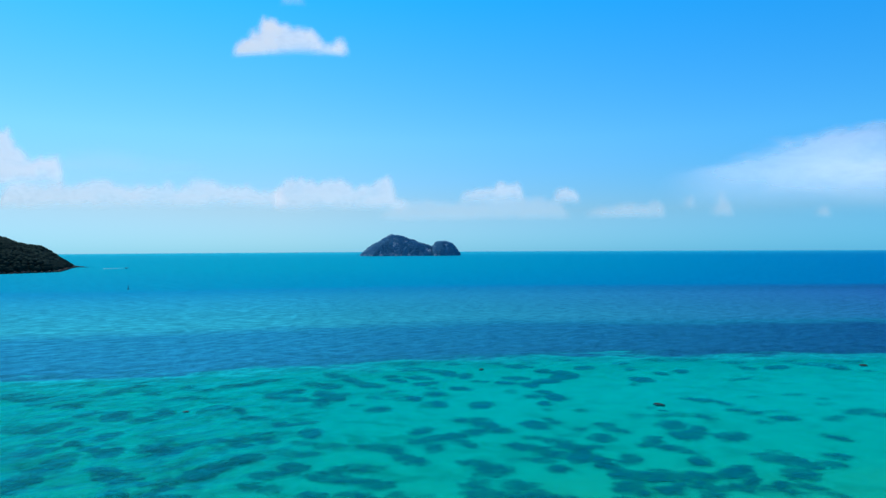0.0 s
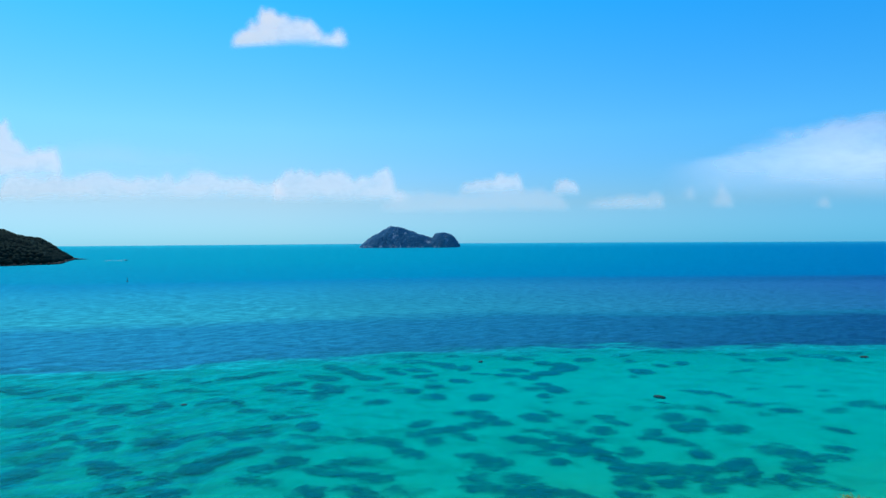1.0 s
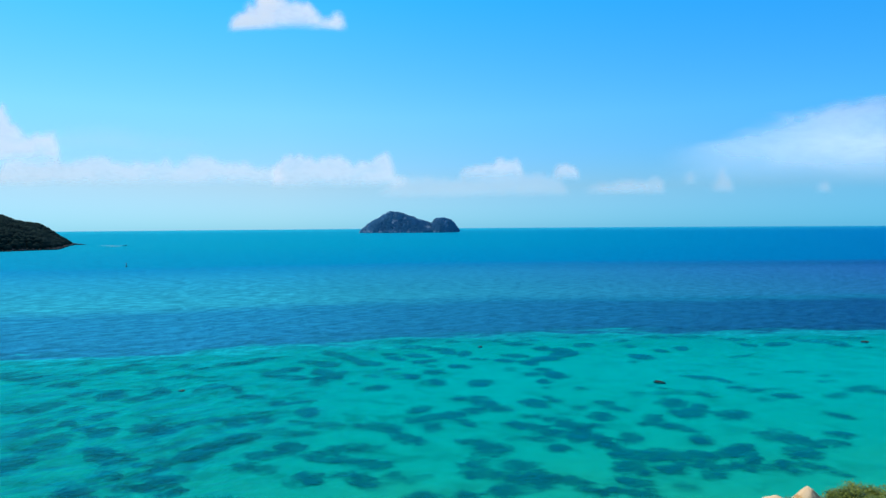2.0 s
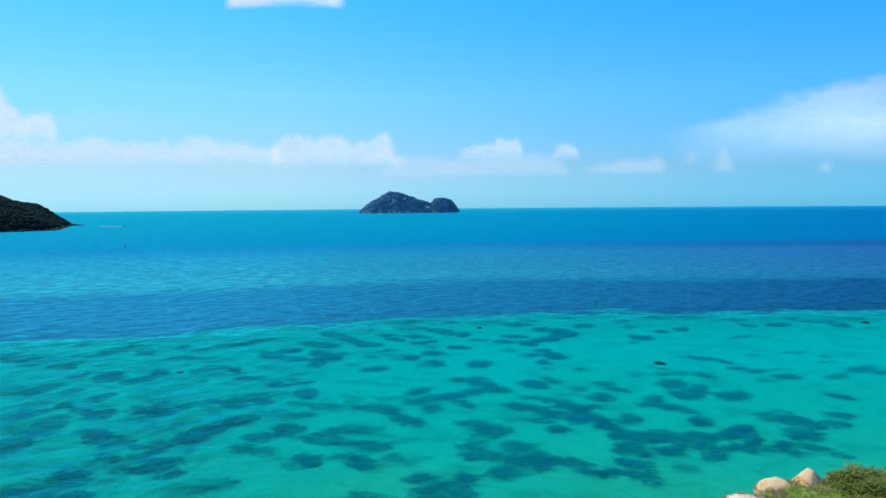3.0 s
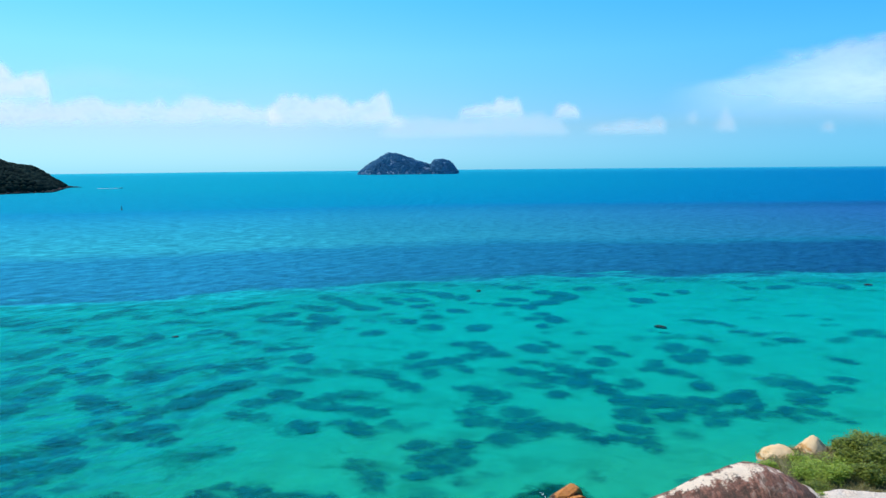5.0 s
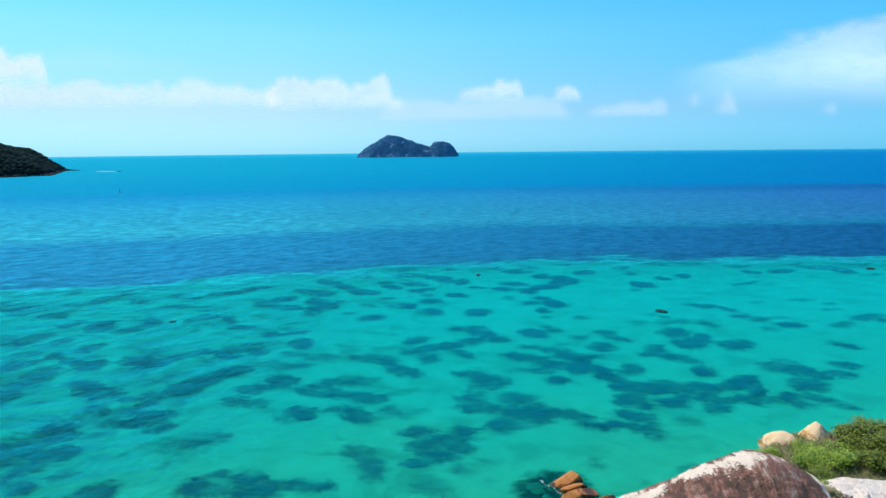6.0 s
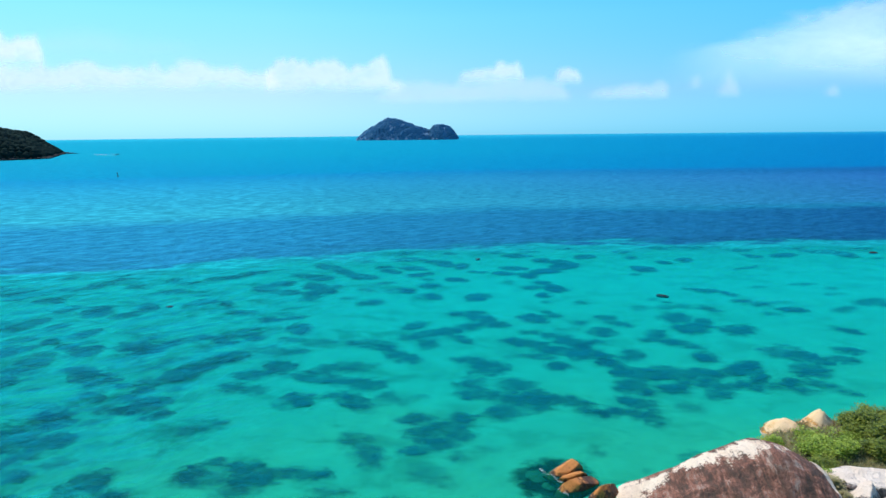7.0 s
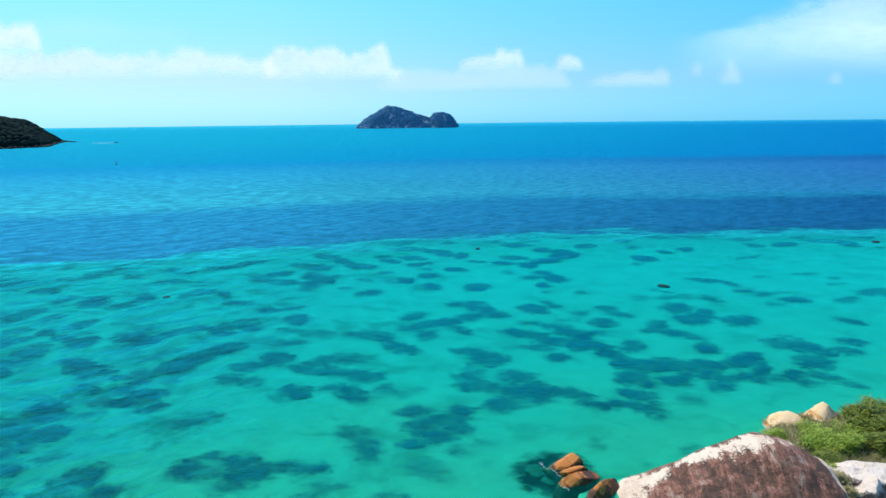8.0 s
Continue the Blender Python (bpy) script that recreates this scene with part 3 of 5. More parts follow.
def scatter_blobs(name, spots, material, parent, label):
    """Joins many lumpy clumps into one part. spots: x, y, z, width, height."""
    verts, faces = [], []
    for k, (x, y, z, w, h) in enumerate(spots):
        base = len(verts)
        turn = random.uniform(0, 6.28)
        c, s = math.cos(turn), math.sin(turn)
        for p in SHELLS[k % 8]:
            verts.append((x + (p.x * c - p.y * s) * w, y + (p.x * s + p.y * c) * w, z + p.z * h))
        faces += [[base + i for i in f] for f in BLOB_F]
    ob = new(name, mesh_from(name, verts, faces, material))
    ob.parent = parent
    return tagged(ob, label, kind="stuff")


def land(name, x0, x1, y0, y1, nx, ny, height, material, parent, label=""):
    verts, faces = [], []
    for j in range(ny + 1):
        for i in range(nx + 1):
            x, y = x0 + (x1 - x0) * i / nx, y0 + (y1 - y0) * j / ny
            verts.append((x, y, height(x, y)))
    for j in range(ny):
        for i in range(nx):
            a = j * (nx + 1) + i
            faces.append((a, a + 1, a + nx + 2, a + nx + 1))
    ob = new(name, mesh_from(name, verts, faces, material))
    ob.parent = parent
    return tagged(ob, label)


def head_height(x, y):
    """A wooded spur that falls to a low point in the north-east."""
    d = 0.89 * (-438 - 0.5 * abs(y - 700) - x)
    d = min(d, (908 - y) * 0.9)
    if d < -12:
        return -2.0
    h = 60 * (1 - math.exp(-max(0, d) / 75)) + 0.35 * min(d, 0)
    return h + (4.5 * fbm((x, y, 5), 0.018) * min(1, max(0, d) / 20))


headland = new("headland")
tagged(headland, "dark wooded headland sloping down to a rocky point", "headland")
land("hill", -1000, -420, 500, 930, 110, 86, head_height, M_WOODS, headland)
spots, stones = [], []
while len(spots) < 8500:
    x, y = random.uniform(-760, -440), random.uniform(590, 905)
    h = head_height(x, y)
    if h > 2.5 and x / y > -0.86:
        w = random.uniform(1.4, 3.3)
        spots.append((x, y, h + 0.05 * w, w * 1.25, w * random.uniform(0.75, 1.15)))
scatter_blobs("tree_canopy", spots, M_WOODS, headland, "dark green tree canopy")
while len(stones) < 420:
    y = random.uniform(600, 905)
    x = -438 - 0.5 * abs(y - 700) + random.uniform(-5, 2)
    w = random.uniform(0.8, 2.6)
    stones.append((x, y, random.uniform(-0.3, 0.8), w, w * 0.7))
for k in range(46):
    a = k / 45
    w = random.uniform(0.8, 2.2) * (1.25 - a)
    stones.append((-533 + 16 * a, 892 + 4 * a + random.uniform(-2, 2), 0.2, w * 1.3, w))
scatter_blobs("shore_rock", stones, M_SHORE, headland, "dark rocks along the waterline")


def isle_height(x, y):
    """Two humps, the western one higher."""
    def hump(cx, cy, rx, ry, top, power):
        r = math.hypot((x - cx) / rx, (y - cy) / ry)
        return top * max(0.0, 1 - r ** power)
    skew = x + 181
    west = hump(-181, 2165, 114 if skew < 0 else 215, 95, 75, 1.15 if skew < 0 else 1.22)
    east = hump(0, 2150, 57, 70, 51, 2.3)
    h = max(west, east)
    return -3 if h <= 0 else h + 4.5 * fbm((x, y, 1), 0.03) * min(1, h / 12)


island = new("island")
tagged(island, "distant rocky wooded island with two humps", "island")
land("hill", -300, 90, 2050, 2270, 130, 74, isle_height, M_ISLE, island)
spots, stones = [], []
while len(spots) < 4200:
    x, y = random.uniform(-285, 70), random.uniform(2055, 2200)
    h = isle_height(x, y)
    if h > 4 and fbm((x, y, 8), 0.035) < 0.42:
        w = random.uniform(2.2, 5.0)
        spots.append((x, y, h - 0.08 * w, w * 1.5, w * random.uniform(0.32, 0.48)))
scatter_blobs("tree_canopy", spots, M_ISLE, island, "tree canopy with blue distance haze painted in")
while len(stones) < 150:
    x, y = random.uniform(-285, 70), random.uniform(2055, 2200)
    h = isle_height(x, y)
    if 0.2 < h < 5 or (h > 6 and fbm((x, y, 8), 0.035) > 0.44):
        w = random.uniform(1.5, 4.5)
        stones.append((x, y, h, w, w * random.uniform(0.7, 1.3)))
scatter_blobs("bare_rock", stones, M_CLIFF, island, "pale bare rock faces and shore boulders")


# ---- seagrass beds on the sand ----
def lobe_reach(c, x, y):
    """Metres outside the rim of one oval lobe, negative within."""
    turn = radians(c[4])
    dx, dy = x - c[0], y - c[1]
    u = (dx * math.cos(turn) + dy * math.sin(turn)) / c[2]
    w = (dy * math.cos(turn) - dx * math.sin(turn)) / c[3]
    r = math.hypot(u, w)
    keen = max(1.0, 0.9 / min(c[2], c[3]))
    if r < 0.3:
        return -0.8 * keen * min(c[2], c[3])
    return keen * (r - 1) * r / math.hypot(u / c[2], w / c[3])


def seagrass_bed(*lobes, material=None):
    """One low uneven bed of seagrass that thins out to its rim. lobes: middle x and y, half length, half depth, bearing, density."""
    edge = 0.95
    x0, x1 = min(c[0] - c[2] - edge for c in lobes), max(c[0] + c[2] + edge for c in lobes)
    y0, y1 = min(c[1] - c[2] - edge for c in lobes), max(c[1] + c[2] + edge for c in lobes)
    mx, my = (x0 + x1) / 2, (y0 + y1) / 2
    step = 0.32 if my < 75 else 0.45
    nx, ny = int((x1 - x0) / step) + 1, int((y1 - y0) / step) + 1
    lift = random.Random(round(mx * 31 + my * 17)).uniform(0.05, 0.10)
    spread, index, verts, uvs, faces = {}, {}, [], [], []
    for a in range(nx + 1):
        for k in range(ny + 1):
            x, y = x0 + a * step, y0 + k * step
            near = [(lobe_reach(c, x, y), c[5]) for c in lobes]
            weights = [math.exp(-max(-3.0, min(d, 6.0)) / 0.3) for d, _ in near]
            total = sum(weights)
            far = 1 + 0.4 * min(1.0, max(0.0, (y - 85) / 35)) + 0.25 * min(1.0, max(0.0, (-8 - x) / 20))
            spread[a, k] = (min(d for d, _ in near) - 0.12 * math.log(total / max(weights)), min(1.0, far * sum(w * q[1] for w, q in zip(weights, near)) / total))
    for a in range(nx):
        for k in range(ny):
            ring = [(a, k), (a + 1, k), (a + 1, k + 1), (a, k + 1)]
            if min(spread[q][0] for q in ring) > edge - 0.02:
                continue
            for q in ring:
                if q not in index:
                    index[q] = len(verts)
                    x, y, d = x0 + q[0] * step, y0 + q[1] * step, spread[q][0]
                    up = max(0.0, 0.05 * min(1.0, 0.6 - d) + 0.02 * noise.noise(Vector((x, y, 5))))
                    verts.append((x - mx, y - my, bed_height(x, y) - bed_height(mx, my) + up))
                    uvs.append(spread[q])
            faces.append([index[q] for q in ring])
    me = mesh_from("seagrass_patch", verts, faces, material or M_GRASS_BED)
    layer = me.uv_layers.new(name="bed")
    for loop in me.loops:
        layer.data[loop.index].uv = uvs[loop.vertex_index]
    ob = new("seagrass_patch", me)
    ob.location = (mx, my, bed_height(mx, my) + lift)
    area = sum(c[2] * c[3] for c in lobes)
    size = "broad" if area > 9 else "small" if area < 1.5 else "ragged"
    thick = "dense dark" if max(c[5] for c in lobes) > 0.65 else "thin pale"
    return tagged(ob, size + " " + thick + " green seagrass bed on the sandy seabed", "seagrass", "seagrass beds on the reef flat")


seagrass_bed((6.7, 46.2, 1.9, 1.7, 0, 1.0), (7.9, 47.6, 2.0, 1.7, 0, 1.0), (8.4, 45.2, 2.2, 1.9, 0, 1.0), (9.6, 46.8, 1.3, 1.9, 0, 1.0), (9.5, 44.3, 1.6, 1.3, 0, 1.0), (10.8, 43.6, 0.9, 0.9, 0, 1.0), material=M_WEED)
seagrass_bed((-3.8, 43.8, 1.4, 0.5, 4, 0.6))
seagrass_bed((-9.6, 43.8, 1.2, 0.5, -4, 0.4))
seagrass_bed((-31.7, 44.3, 1.5, 0.7, -2, 0.5))
seagrass_bed((-24.0, 44.6, 1.4, 1.1, -14, 0.75), (-27.5, 44.0, 1.7, 0.6, -6, 0.6))
seagrass_bed((-8.5, 44.9, 1.4, 0.8, 5, 0.5))
seagrass_bed((0.3, 45.8, 1.0, 0.5, -1, 0.25))
seagrass_bed((-26.5, 46.8, 1.6, 1.5, 25, 0.85), (-27.5, 45.7, 1.3, 0.7, -29, 0.6))
seagrass_bed((-1.3, 47.2, 1.9, 1.0, -34, 0.4))
seagrass_bed((-19.2, 47.4, 1.4, 1.4, -73, 0.85), (-18.0, 49.3, 0.8, 0.6, 12, 0.8), (-17.6, 46.9, 1.4, 0.9, -19, 0.55), (-15.7, 48.3, 1.7, 1.2, -27, 0.85), (-14.4, 46.7, 2.0, 1.3, 15, 0.85), (-15.1, 45.2, 1.4, 1.0, 11, 0.6), (-12.1, 47.7, 2.0, 0.7, -10, 0.85), (-9.9, 47.5, 1.5, 0.9, -10, 0.85))
seagrass_bed((15.1, 47.5, 0.4, 0.3, -17, 0.25))
seagrass_bed((3.3, 47.7, 0.8, 0.5, 13, 0.33))
seagrass_bed((-32.8, 47.9, 1.3, 1.0, -19, 0.6), (-35.1, 48.3, 1.6, 0.8, -24, 0.6))
seagrass_bed((-30.6, 49.4, 1.2, 1.1, 25, 0.4))
seagrass_bed((1.1, 49.7, 1.3, 0.8, 26, 0.5))
seagrass_bed((19.4, 49.8, 1.1, 0.5, 22, 0.4))
seagrass_bed((12.2, 50.5, 0.9, 0.6, 81, 0.36))
seagrass_bed((3.5, 51.1, 1.1, 0.6, 0, 0.28))
seagrass_bed((-7.5, 52.4, 2.2, 1.1, -48, 0.55), (-6.4, 50.4, 2.9, 1.1, -57, 0.75))
seagrass_bed((-21.5, 55.7, 1.9, 1.6, -1, 0.45), (-22.2, 54.5, 1.4, 0.8, -20, 0.36))
seagrass_bed((-31.4, 56.5, 1.3, 0.7, 2, 0.33))
seagrass_bed((-2.6, 56.7, 1.7, 1.0, 6, 0.8), (-0.8, 54.6, 2.5, 1.4, 12, 0.8), (1.7, 56.0, 2.0, 1.3, -84, 0.85), (-2.1, 53.5, 1.5, 1.4, -28, 0.75), (0.2, 52.7, 2.4, 1.3, 24, 0.85), (-1.9, 51.1, 1.8, 1.2, 11, 0.85), (0.9, 53.7, 1.5, 1.5, -3, 0.7))
seagrass_bed((-35.7, 56.9, 2.5, 1.7, -44, 0.85), (-36.2, 53.9, 2.5, 1.7, -45, 0.85), (-33.4, 52.8, 2.1, 1.8, -64, 0.8), (-34.1, 50.7, 1.5, 1.3, 29, 0.7), (-38.3, 53.1, 2.7, 1.5, -45, 0.8))
seagrass_bed((22.7, 58.3, 1.2, 0.9, -49, 0.42))
seagrass_bed((-31.5, 59.0, 1.7, 0.9, 7, 0.5))
seagrass_bed((18.1, 59.3, 2.2, 1.3, -11, 0.9), (14.6, 57.4, 2.0, 1.1, 27, 0.85), (17.9, 56.7, 1.9, 1.0, -43, 0.9), (18.8, 55.3, 1.0, 0.7, -34, 0.8))
seagrass_bed((-28.6, 60.0, 2.1, 1.7, 33, 0.85), (-26.5, 57.8, 1.1, 1.0, 79, 0.7), (-30.5, 61.5, 1.6, 0.9, -21, 0.7))
seagrass_bed((-13.9, 60.6, 2.0, 1.5, -56, 0.9), (-15.5, 59.9, 1.1, 0.8, -44, 0.5))
seagrass_bed((-5.2, 60.9, 1.8, 1.1, -39, 0.6), (-2.7, 61.0, 1.1, 0.6, 13, 0.28))
seagrass_bed((-10.3, 61.5, 1.9, 1.1, -18, 0.75), (-8.2, 59.7, 1.9, 1.4, -38, 0.8))
seagrass_bed((-34.9, 61.9, 1.3, 1.1, -35, 0.9))
seagrass_bed((-27.3, 63.5, 0.8, 0.8, 23, 0.45))
seagrass_bed((-21.5, 63.9, 1.7, 1.1, -17, 0.7), (-19.2, 63.3, 1.2, 1.0, 18, 0.6))
seagrass_bed((-42.8, 64.1, 1.2, 0.8, 8, 0.3))
seagrass_bed((2.6, 64.3, 1.7, 1.7, 30, 0.6), (7.3, 63.7, 2.6, 1.8, -19, 0.7), (3.8, 61.5, 2.7, 1.4, -16, 0.75), (7.8, 60.5, 3.2, 1.8, 1, 0.9), (11.7, 59.8, 2.6, 1.2, -28, 0.85), (13.4, 58.0, 1.7, 1.0, -45, 0.8), (5.3, 57.8, 2.2, 1.6, 4, 0.75), (8.1, 58.8, 2.0, 1.2, 2, 0.7))
seagrass_bed((-8.2, 64.6, 2.1, 1.4, -9, 0.85), (-11.7, 65.4, 2.7, 1.2, -22, 0.7), (-14.9, 66.8, 1.6, 1.0, -13, 0.6))
seagrass_bed((-32.9, 64.8, 1.1, 0.5, -12, 0.7), (-30.6, 64.2, 1.3, 1.0, -78, 0.75))
seagrass_bed((-47.4, 65.4, 2.1, 2.0, -17, 0.75), (-47.2, 63.4, 2.1, 1.1, -21, 0.6))
seagrass_bed((-30.7, 65.9, 1.6, 1.3, 26, 0.7), (-28.8, 67.4, 2.3, 1.5, 18, 0.85), (-27.6, 68.9, 2.4, 1.6, 31, 0.8), (-27.4, 70.6, 1.8, 1.4, -5, 0.7))
seagrass_bed((-38.7, 67.4, 2.9, 1.4, -48, 0.75), (-40.7, 69.0, 1.5, 0.8, -42, 0.65), (-35.6, 66.6, 1.4, 0.9, -48, 0.8))
seagrass_bed((-12.9, 68.8, 1.6, 1.3, 11, 0.55))
seagrass_bed((18.4, 68.9, 2.4, 1.1, -63, 0.85), (19.9, 66.7, 2.6, 1.6, -13, 0.85), (23.4, 66.6, 3.0, 1.8, 9, 0.9), (26.8, 66.1, 2.6, 1.7, 2, 0.9), (32.0, 67.5, 3.2, 1.7, 34, 1.0), (32.6, 65.4, 3.0, 1.0, 60, 0.95), (18.6, 63.4, 2.0, 1.4, 52, 0.85), (19.8, 62.0, 1.3, 1.0, 80, 0.85), (23.3, 63.0, 2.4, 1.4, 35, 0.9), (26.6, 63.6, 1.9, 1.3, 25, 0.85), (27.0, 61.3, 1.8, 1.2, 34, 0.85), (29.8, 63.2, 1.8, 1.1, 20, 0.8), (31.9, 62.4, 2.1, 0.9, 5, 0.75), (35.0, 63.4, 1.8, 1.3, 41, 0.85), (35.4, 61.7, 1.4, 1.0, 54, 0.8), (38.0, 62.9, 1.6, 1.3, -47, 0.8), (39.2, 61.2, 1.3, 0.8, -40, 0.65))
seagrass_bed((-8.9, 69.0, 1.9, 0.9, 30, 0.45))
seagrass_bed((-18.4, 69.5, 2.1, 1.8, -82, 0.75), (-20.7, 67.4, 2.0, 1.1, -10, 0.65))
seagrass_bed((44.1, 69.7, 1.7, 1.3, 3, 0.85))
seagrass_bed((-10.6, 70.0, 1.3, 1.0, -17, 0.55))
seagrass_bed((3.0, 71.0, 2.2, 1.3, -22, 0.7), (5.1, 69.3, 2.4, 1.4, -32, 0.8), (4.6, 67.6, 2.0, 1.3, 0, 0.75))
seagrass_bed((29.4, 71.1, 1.7, 1.3, 55, 0.9))
seagrass_bed((-46.7, 71.5, 2.0, 1.4, -42, 0.75), (-47.4, 69.2, 1.0, 0.9, -38, 0.7), (-47.3, 74.3, 1.3, 1.1, -2, 0.5))
seagrass_bed((21.4, 72.0, 2.3, 1.4, 63, 0.85))
seagrass_bed((-31.1, 72.0, 2.0, 1.0, 31, 0.35))
seagrass_bed((8.0, 72.1, 1.5, 0.9, 1, 0.38))
seagrass_bed((38.0, 72.4, 1.7, 1.6, 44, 0.6), (40.4, 71.4, 2.6, 1.9, -59, 0.75), (41.3, 69.3, 1.8, 1.5, 80, 0.85), (39.0, 66.8, 2.4, 1.7, 51, 0.8))
seagrass_bed((47.0, 72.7, 1.8, 1.3, -10, 0.8))
seagrass_bed((-24.6, 72.9, 2.3, 1.5, 45, 0.85))
seagrass_bed((15.6, 73.0, 2.4, 2.1, 85, 0.95), (17.9, 71.8, 2.1, 1.3, 88, 0.9), (13.2, 73.7, 2.5, 1.5, 3, 0.75), (11.1, 72.2, 1.8, 1.2, 5, 0.6), (12.3, 69.0, 1.5, 1.2, -62, 0.85))
seagrass_bed((40.6, 74.2, 1.4, 0.9, -29, 0.45))
seagrass_bed((-17.9, 74.5, 1.7, 1.1, -15, 0.55))
seagrass_bed((-21.5, 75.4, 1.8, 1.0, 25, 0.6))
seagrass_bed((-36.6, 75.5, 2.0, 1.4, -12, 0.95), (-35.6, 77.1, 1.2, 1.0, -24, 0.85), (-39.4, 77.4, 1.3, 0.8, -41, 0.6), (-33.7, 78.2, 1.5, 0.9, 36, 0.5))
seagrass_bed((-52.4, 75.8, 2.7, 1.6, 27, 0.4))
seagrass_bed((-36.9, 76.3, 3.0, 1.6, -18, 0.9), (-33.7, 78.2, 1.7, 0.9, 35, 0.55))
seagrass_bed((18.4, 76.5, 2.2, 1.0, 1, 0.55))
seagrass_bed((-53.0, 76.8, 1.6, 1.0, -35, 0.45))
seagrass_bed((-9.2, 77.0, 2.8, 1.4, -5, 0.55), (-7.2, 75.9, 2.4, 1.4, -31, 0.75), (-6.1, 74.2, 2.2, 0.9, -60, 0.75), (-4.5, 71.9, 2.3, 1.3, -28, 0.8))
seagrass_bed((8.8, 77.2, 2.0, 1.4, -27, 0.85), (11.1, 76.3, 2.2, 1.3, -42, 0.7))
seagrass_bed((-15.5, 77.4, 2.0, 1.3, 4, 0.38))
seagrass_bed((2.1, 78.1, 2.1, 1.2, -47, 0.75))
seagrass_bed((-48.3, 78.1, 2.5, 0.9, -43, 0.8), (-45.7, 76.6, 1.9, 0.8, -35, 0.8), (-42.7, 75.5, 1.8, 1.4, -61, 0.7))
seagrass_bed((-19.2, 78.6, 1.5, 1.0, -18, 0.45))
seagrass_bed((14.1, 79.2, 1.9, 1.5, -12, 0.7), (15.5, 76.6, 2.5, 1.6, -20, 0.75))
seagrass_bed((26.9, 79.4, 1.8, 1.3, 68, 0.8), (25.3, 77.3, 1.4, 1.0, 16, 0.7), (27.8, 76.2, 1.9, 1.3, -32, 0.85), (29.5, 74.7, 1.5, 0.8, -29, 0.75))
seagrass_bed((-30.9, 79.8, 1.9, 0.9, 3, 0.5), (-27.6, 78.4, 1.9, 1.2, -17, 0.7))
seagrass_bed((-53.7, 79.9, 1.5, 1.3, -1, 0.45))
seagrass_bed((-24.3, 80.2, 1.8, 1.2, -47, 0.8))
seagrass_bed((50.8, 80.3, 1.6, 1.1, -33, 0.75), (52.0, 79.4, 1.1, 0.7, 45, 0.7))
seagrass_bed((20.3, 80.5, 1.9, 1.8, -75, 0.75))
seagrass_bed((11.3, 80.6, 1.7, 1.1, 3, 0.55))
seagrass_bed((37.6, 80.6, 2.8, 1.8, 23, 0.8))
seagrass_bed((-46.7, 81.5, 1.3, 1.1, 47, 0.55))
seagrass_bed((15.7, 81.8, 1.5, 0.9, 4, 0.45))
seagrass_bed((-26.0, 82.3, 1.9, 0.7, 42, 0.6), (-27.7, 80.8, 1.4, 0.9, 9, 0.5))
seagrass_bed((-46.5, 82.4, 1.7, 1.3, 64, 0.6))
seagrass_bed((-19.1, 83.3, 2.5, 1.4, -73, 0.9))
seagrass_bed((18.1, 84.3, 1.6, 1.3, -11, 0.55))
seagrass_bed((-52.2, 84.4, 2.1, 1.3, -88, 0.6))
seagrass_bed((-61.4, 85.8, 3.3, 2.1, -18, 0.45))
seagrass_bed((31.9, 86.1, 2.7, 2.4, 63, 0.75), (31.9, 81.2, 2.3, 2.2, 10, 0.9), (34.4, 83.5, 2.4, 1.5, 74, 0.8))
seagrass_bed((22.4, 86.4, 1.6, 1.2, 21, 0.7), (23.0, 83.9, 2.2, 1.2, -35, 0.8))
seagrass_bed((12.4, 86.6, 2.5, 2.1, -61, 0.85), (15.2, 88.3, 1.9, 1.2, -73, 0.7))
seagrass_bed((-56.9, 87.1, 2.1, 1.5, 67, 0.6), (-57.6, 84.6, 2.0, 1.4, -27, 0.6))
seagrass_bed((-24.1, 87.4, 1.9, 1.0, -18, 0.7), (-21.0, 87.8, 1.9, 1.1, 31, 0.6))
seagrass_bed((45.7, 87.6, 1.4, 1.1, -75, 0.45))
seagrass_bed((1.7, 89.1, 1.5, 1.3, -42, 0.8), (4.4, 89.2, 1.7, 1.4, -1, 0.8), (5.4, 86.3, 2.3, 1.8, -56, 0.85), (7.0, 84.2, 1.7, 1.4, -45, 0.8), (3.5, 83.2, 2.4, 1.6, 26, 0.8), (0.4, 81.4, 2.6, 1.7, 24, 0.75), (-2.4, 80.2, 2.9, 1.6, 31, 0.75), (-3.7, 84.1, 2.3, 1.5, 40, 0.7), (-1.9, 76.8, 2.1, 1.4, 61, 0.7), (-4.5, 78.9, 1.5, 1.4, -62, 0.5))
seagrass_bed((49.5, 89.4, 2.1, 1.5, 3, 0.9))
seagrass_bed((57.0, 89.4, 2.7, 1.2, 29, 0.4))
seagrass_bed((38.1, 90.2, 2.1, 1.3, -68, 0.6))
seagrass_bed((-22.8, 90.3, 1.3, 0.8, -15, 0.4))
seagrass_bed((64.9, 90.9, 2.3, 1.2, 28, 0.5))
seagrass_bed((28.5, 91.1, 1.7, 1.3, 39, 0.33))
seagrass_bed((-29.5, 91.1, 2.2, 0.9, 2, 0.6))
seagrass_bed((32.3, 91.5, 1.7, 1.2, 39, 0.4))
seagrass_bed((34.9, 92.0, 1.7, 1.3, -22, 0.36))
seagrass_bed((-50.9, 92.2, 3.4, 2.1, -52, 0.75), (-45.6, 90.1, 1.8, 1.6, 36, 0.6), (-55.9, 93.9, 2.1, 1.8, -59, 0.55))
seagrass_bed((63.0, 93.0, 3.4, 1.5, 29, 0.5))
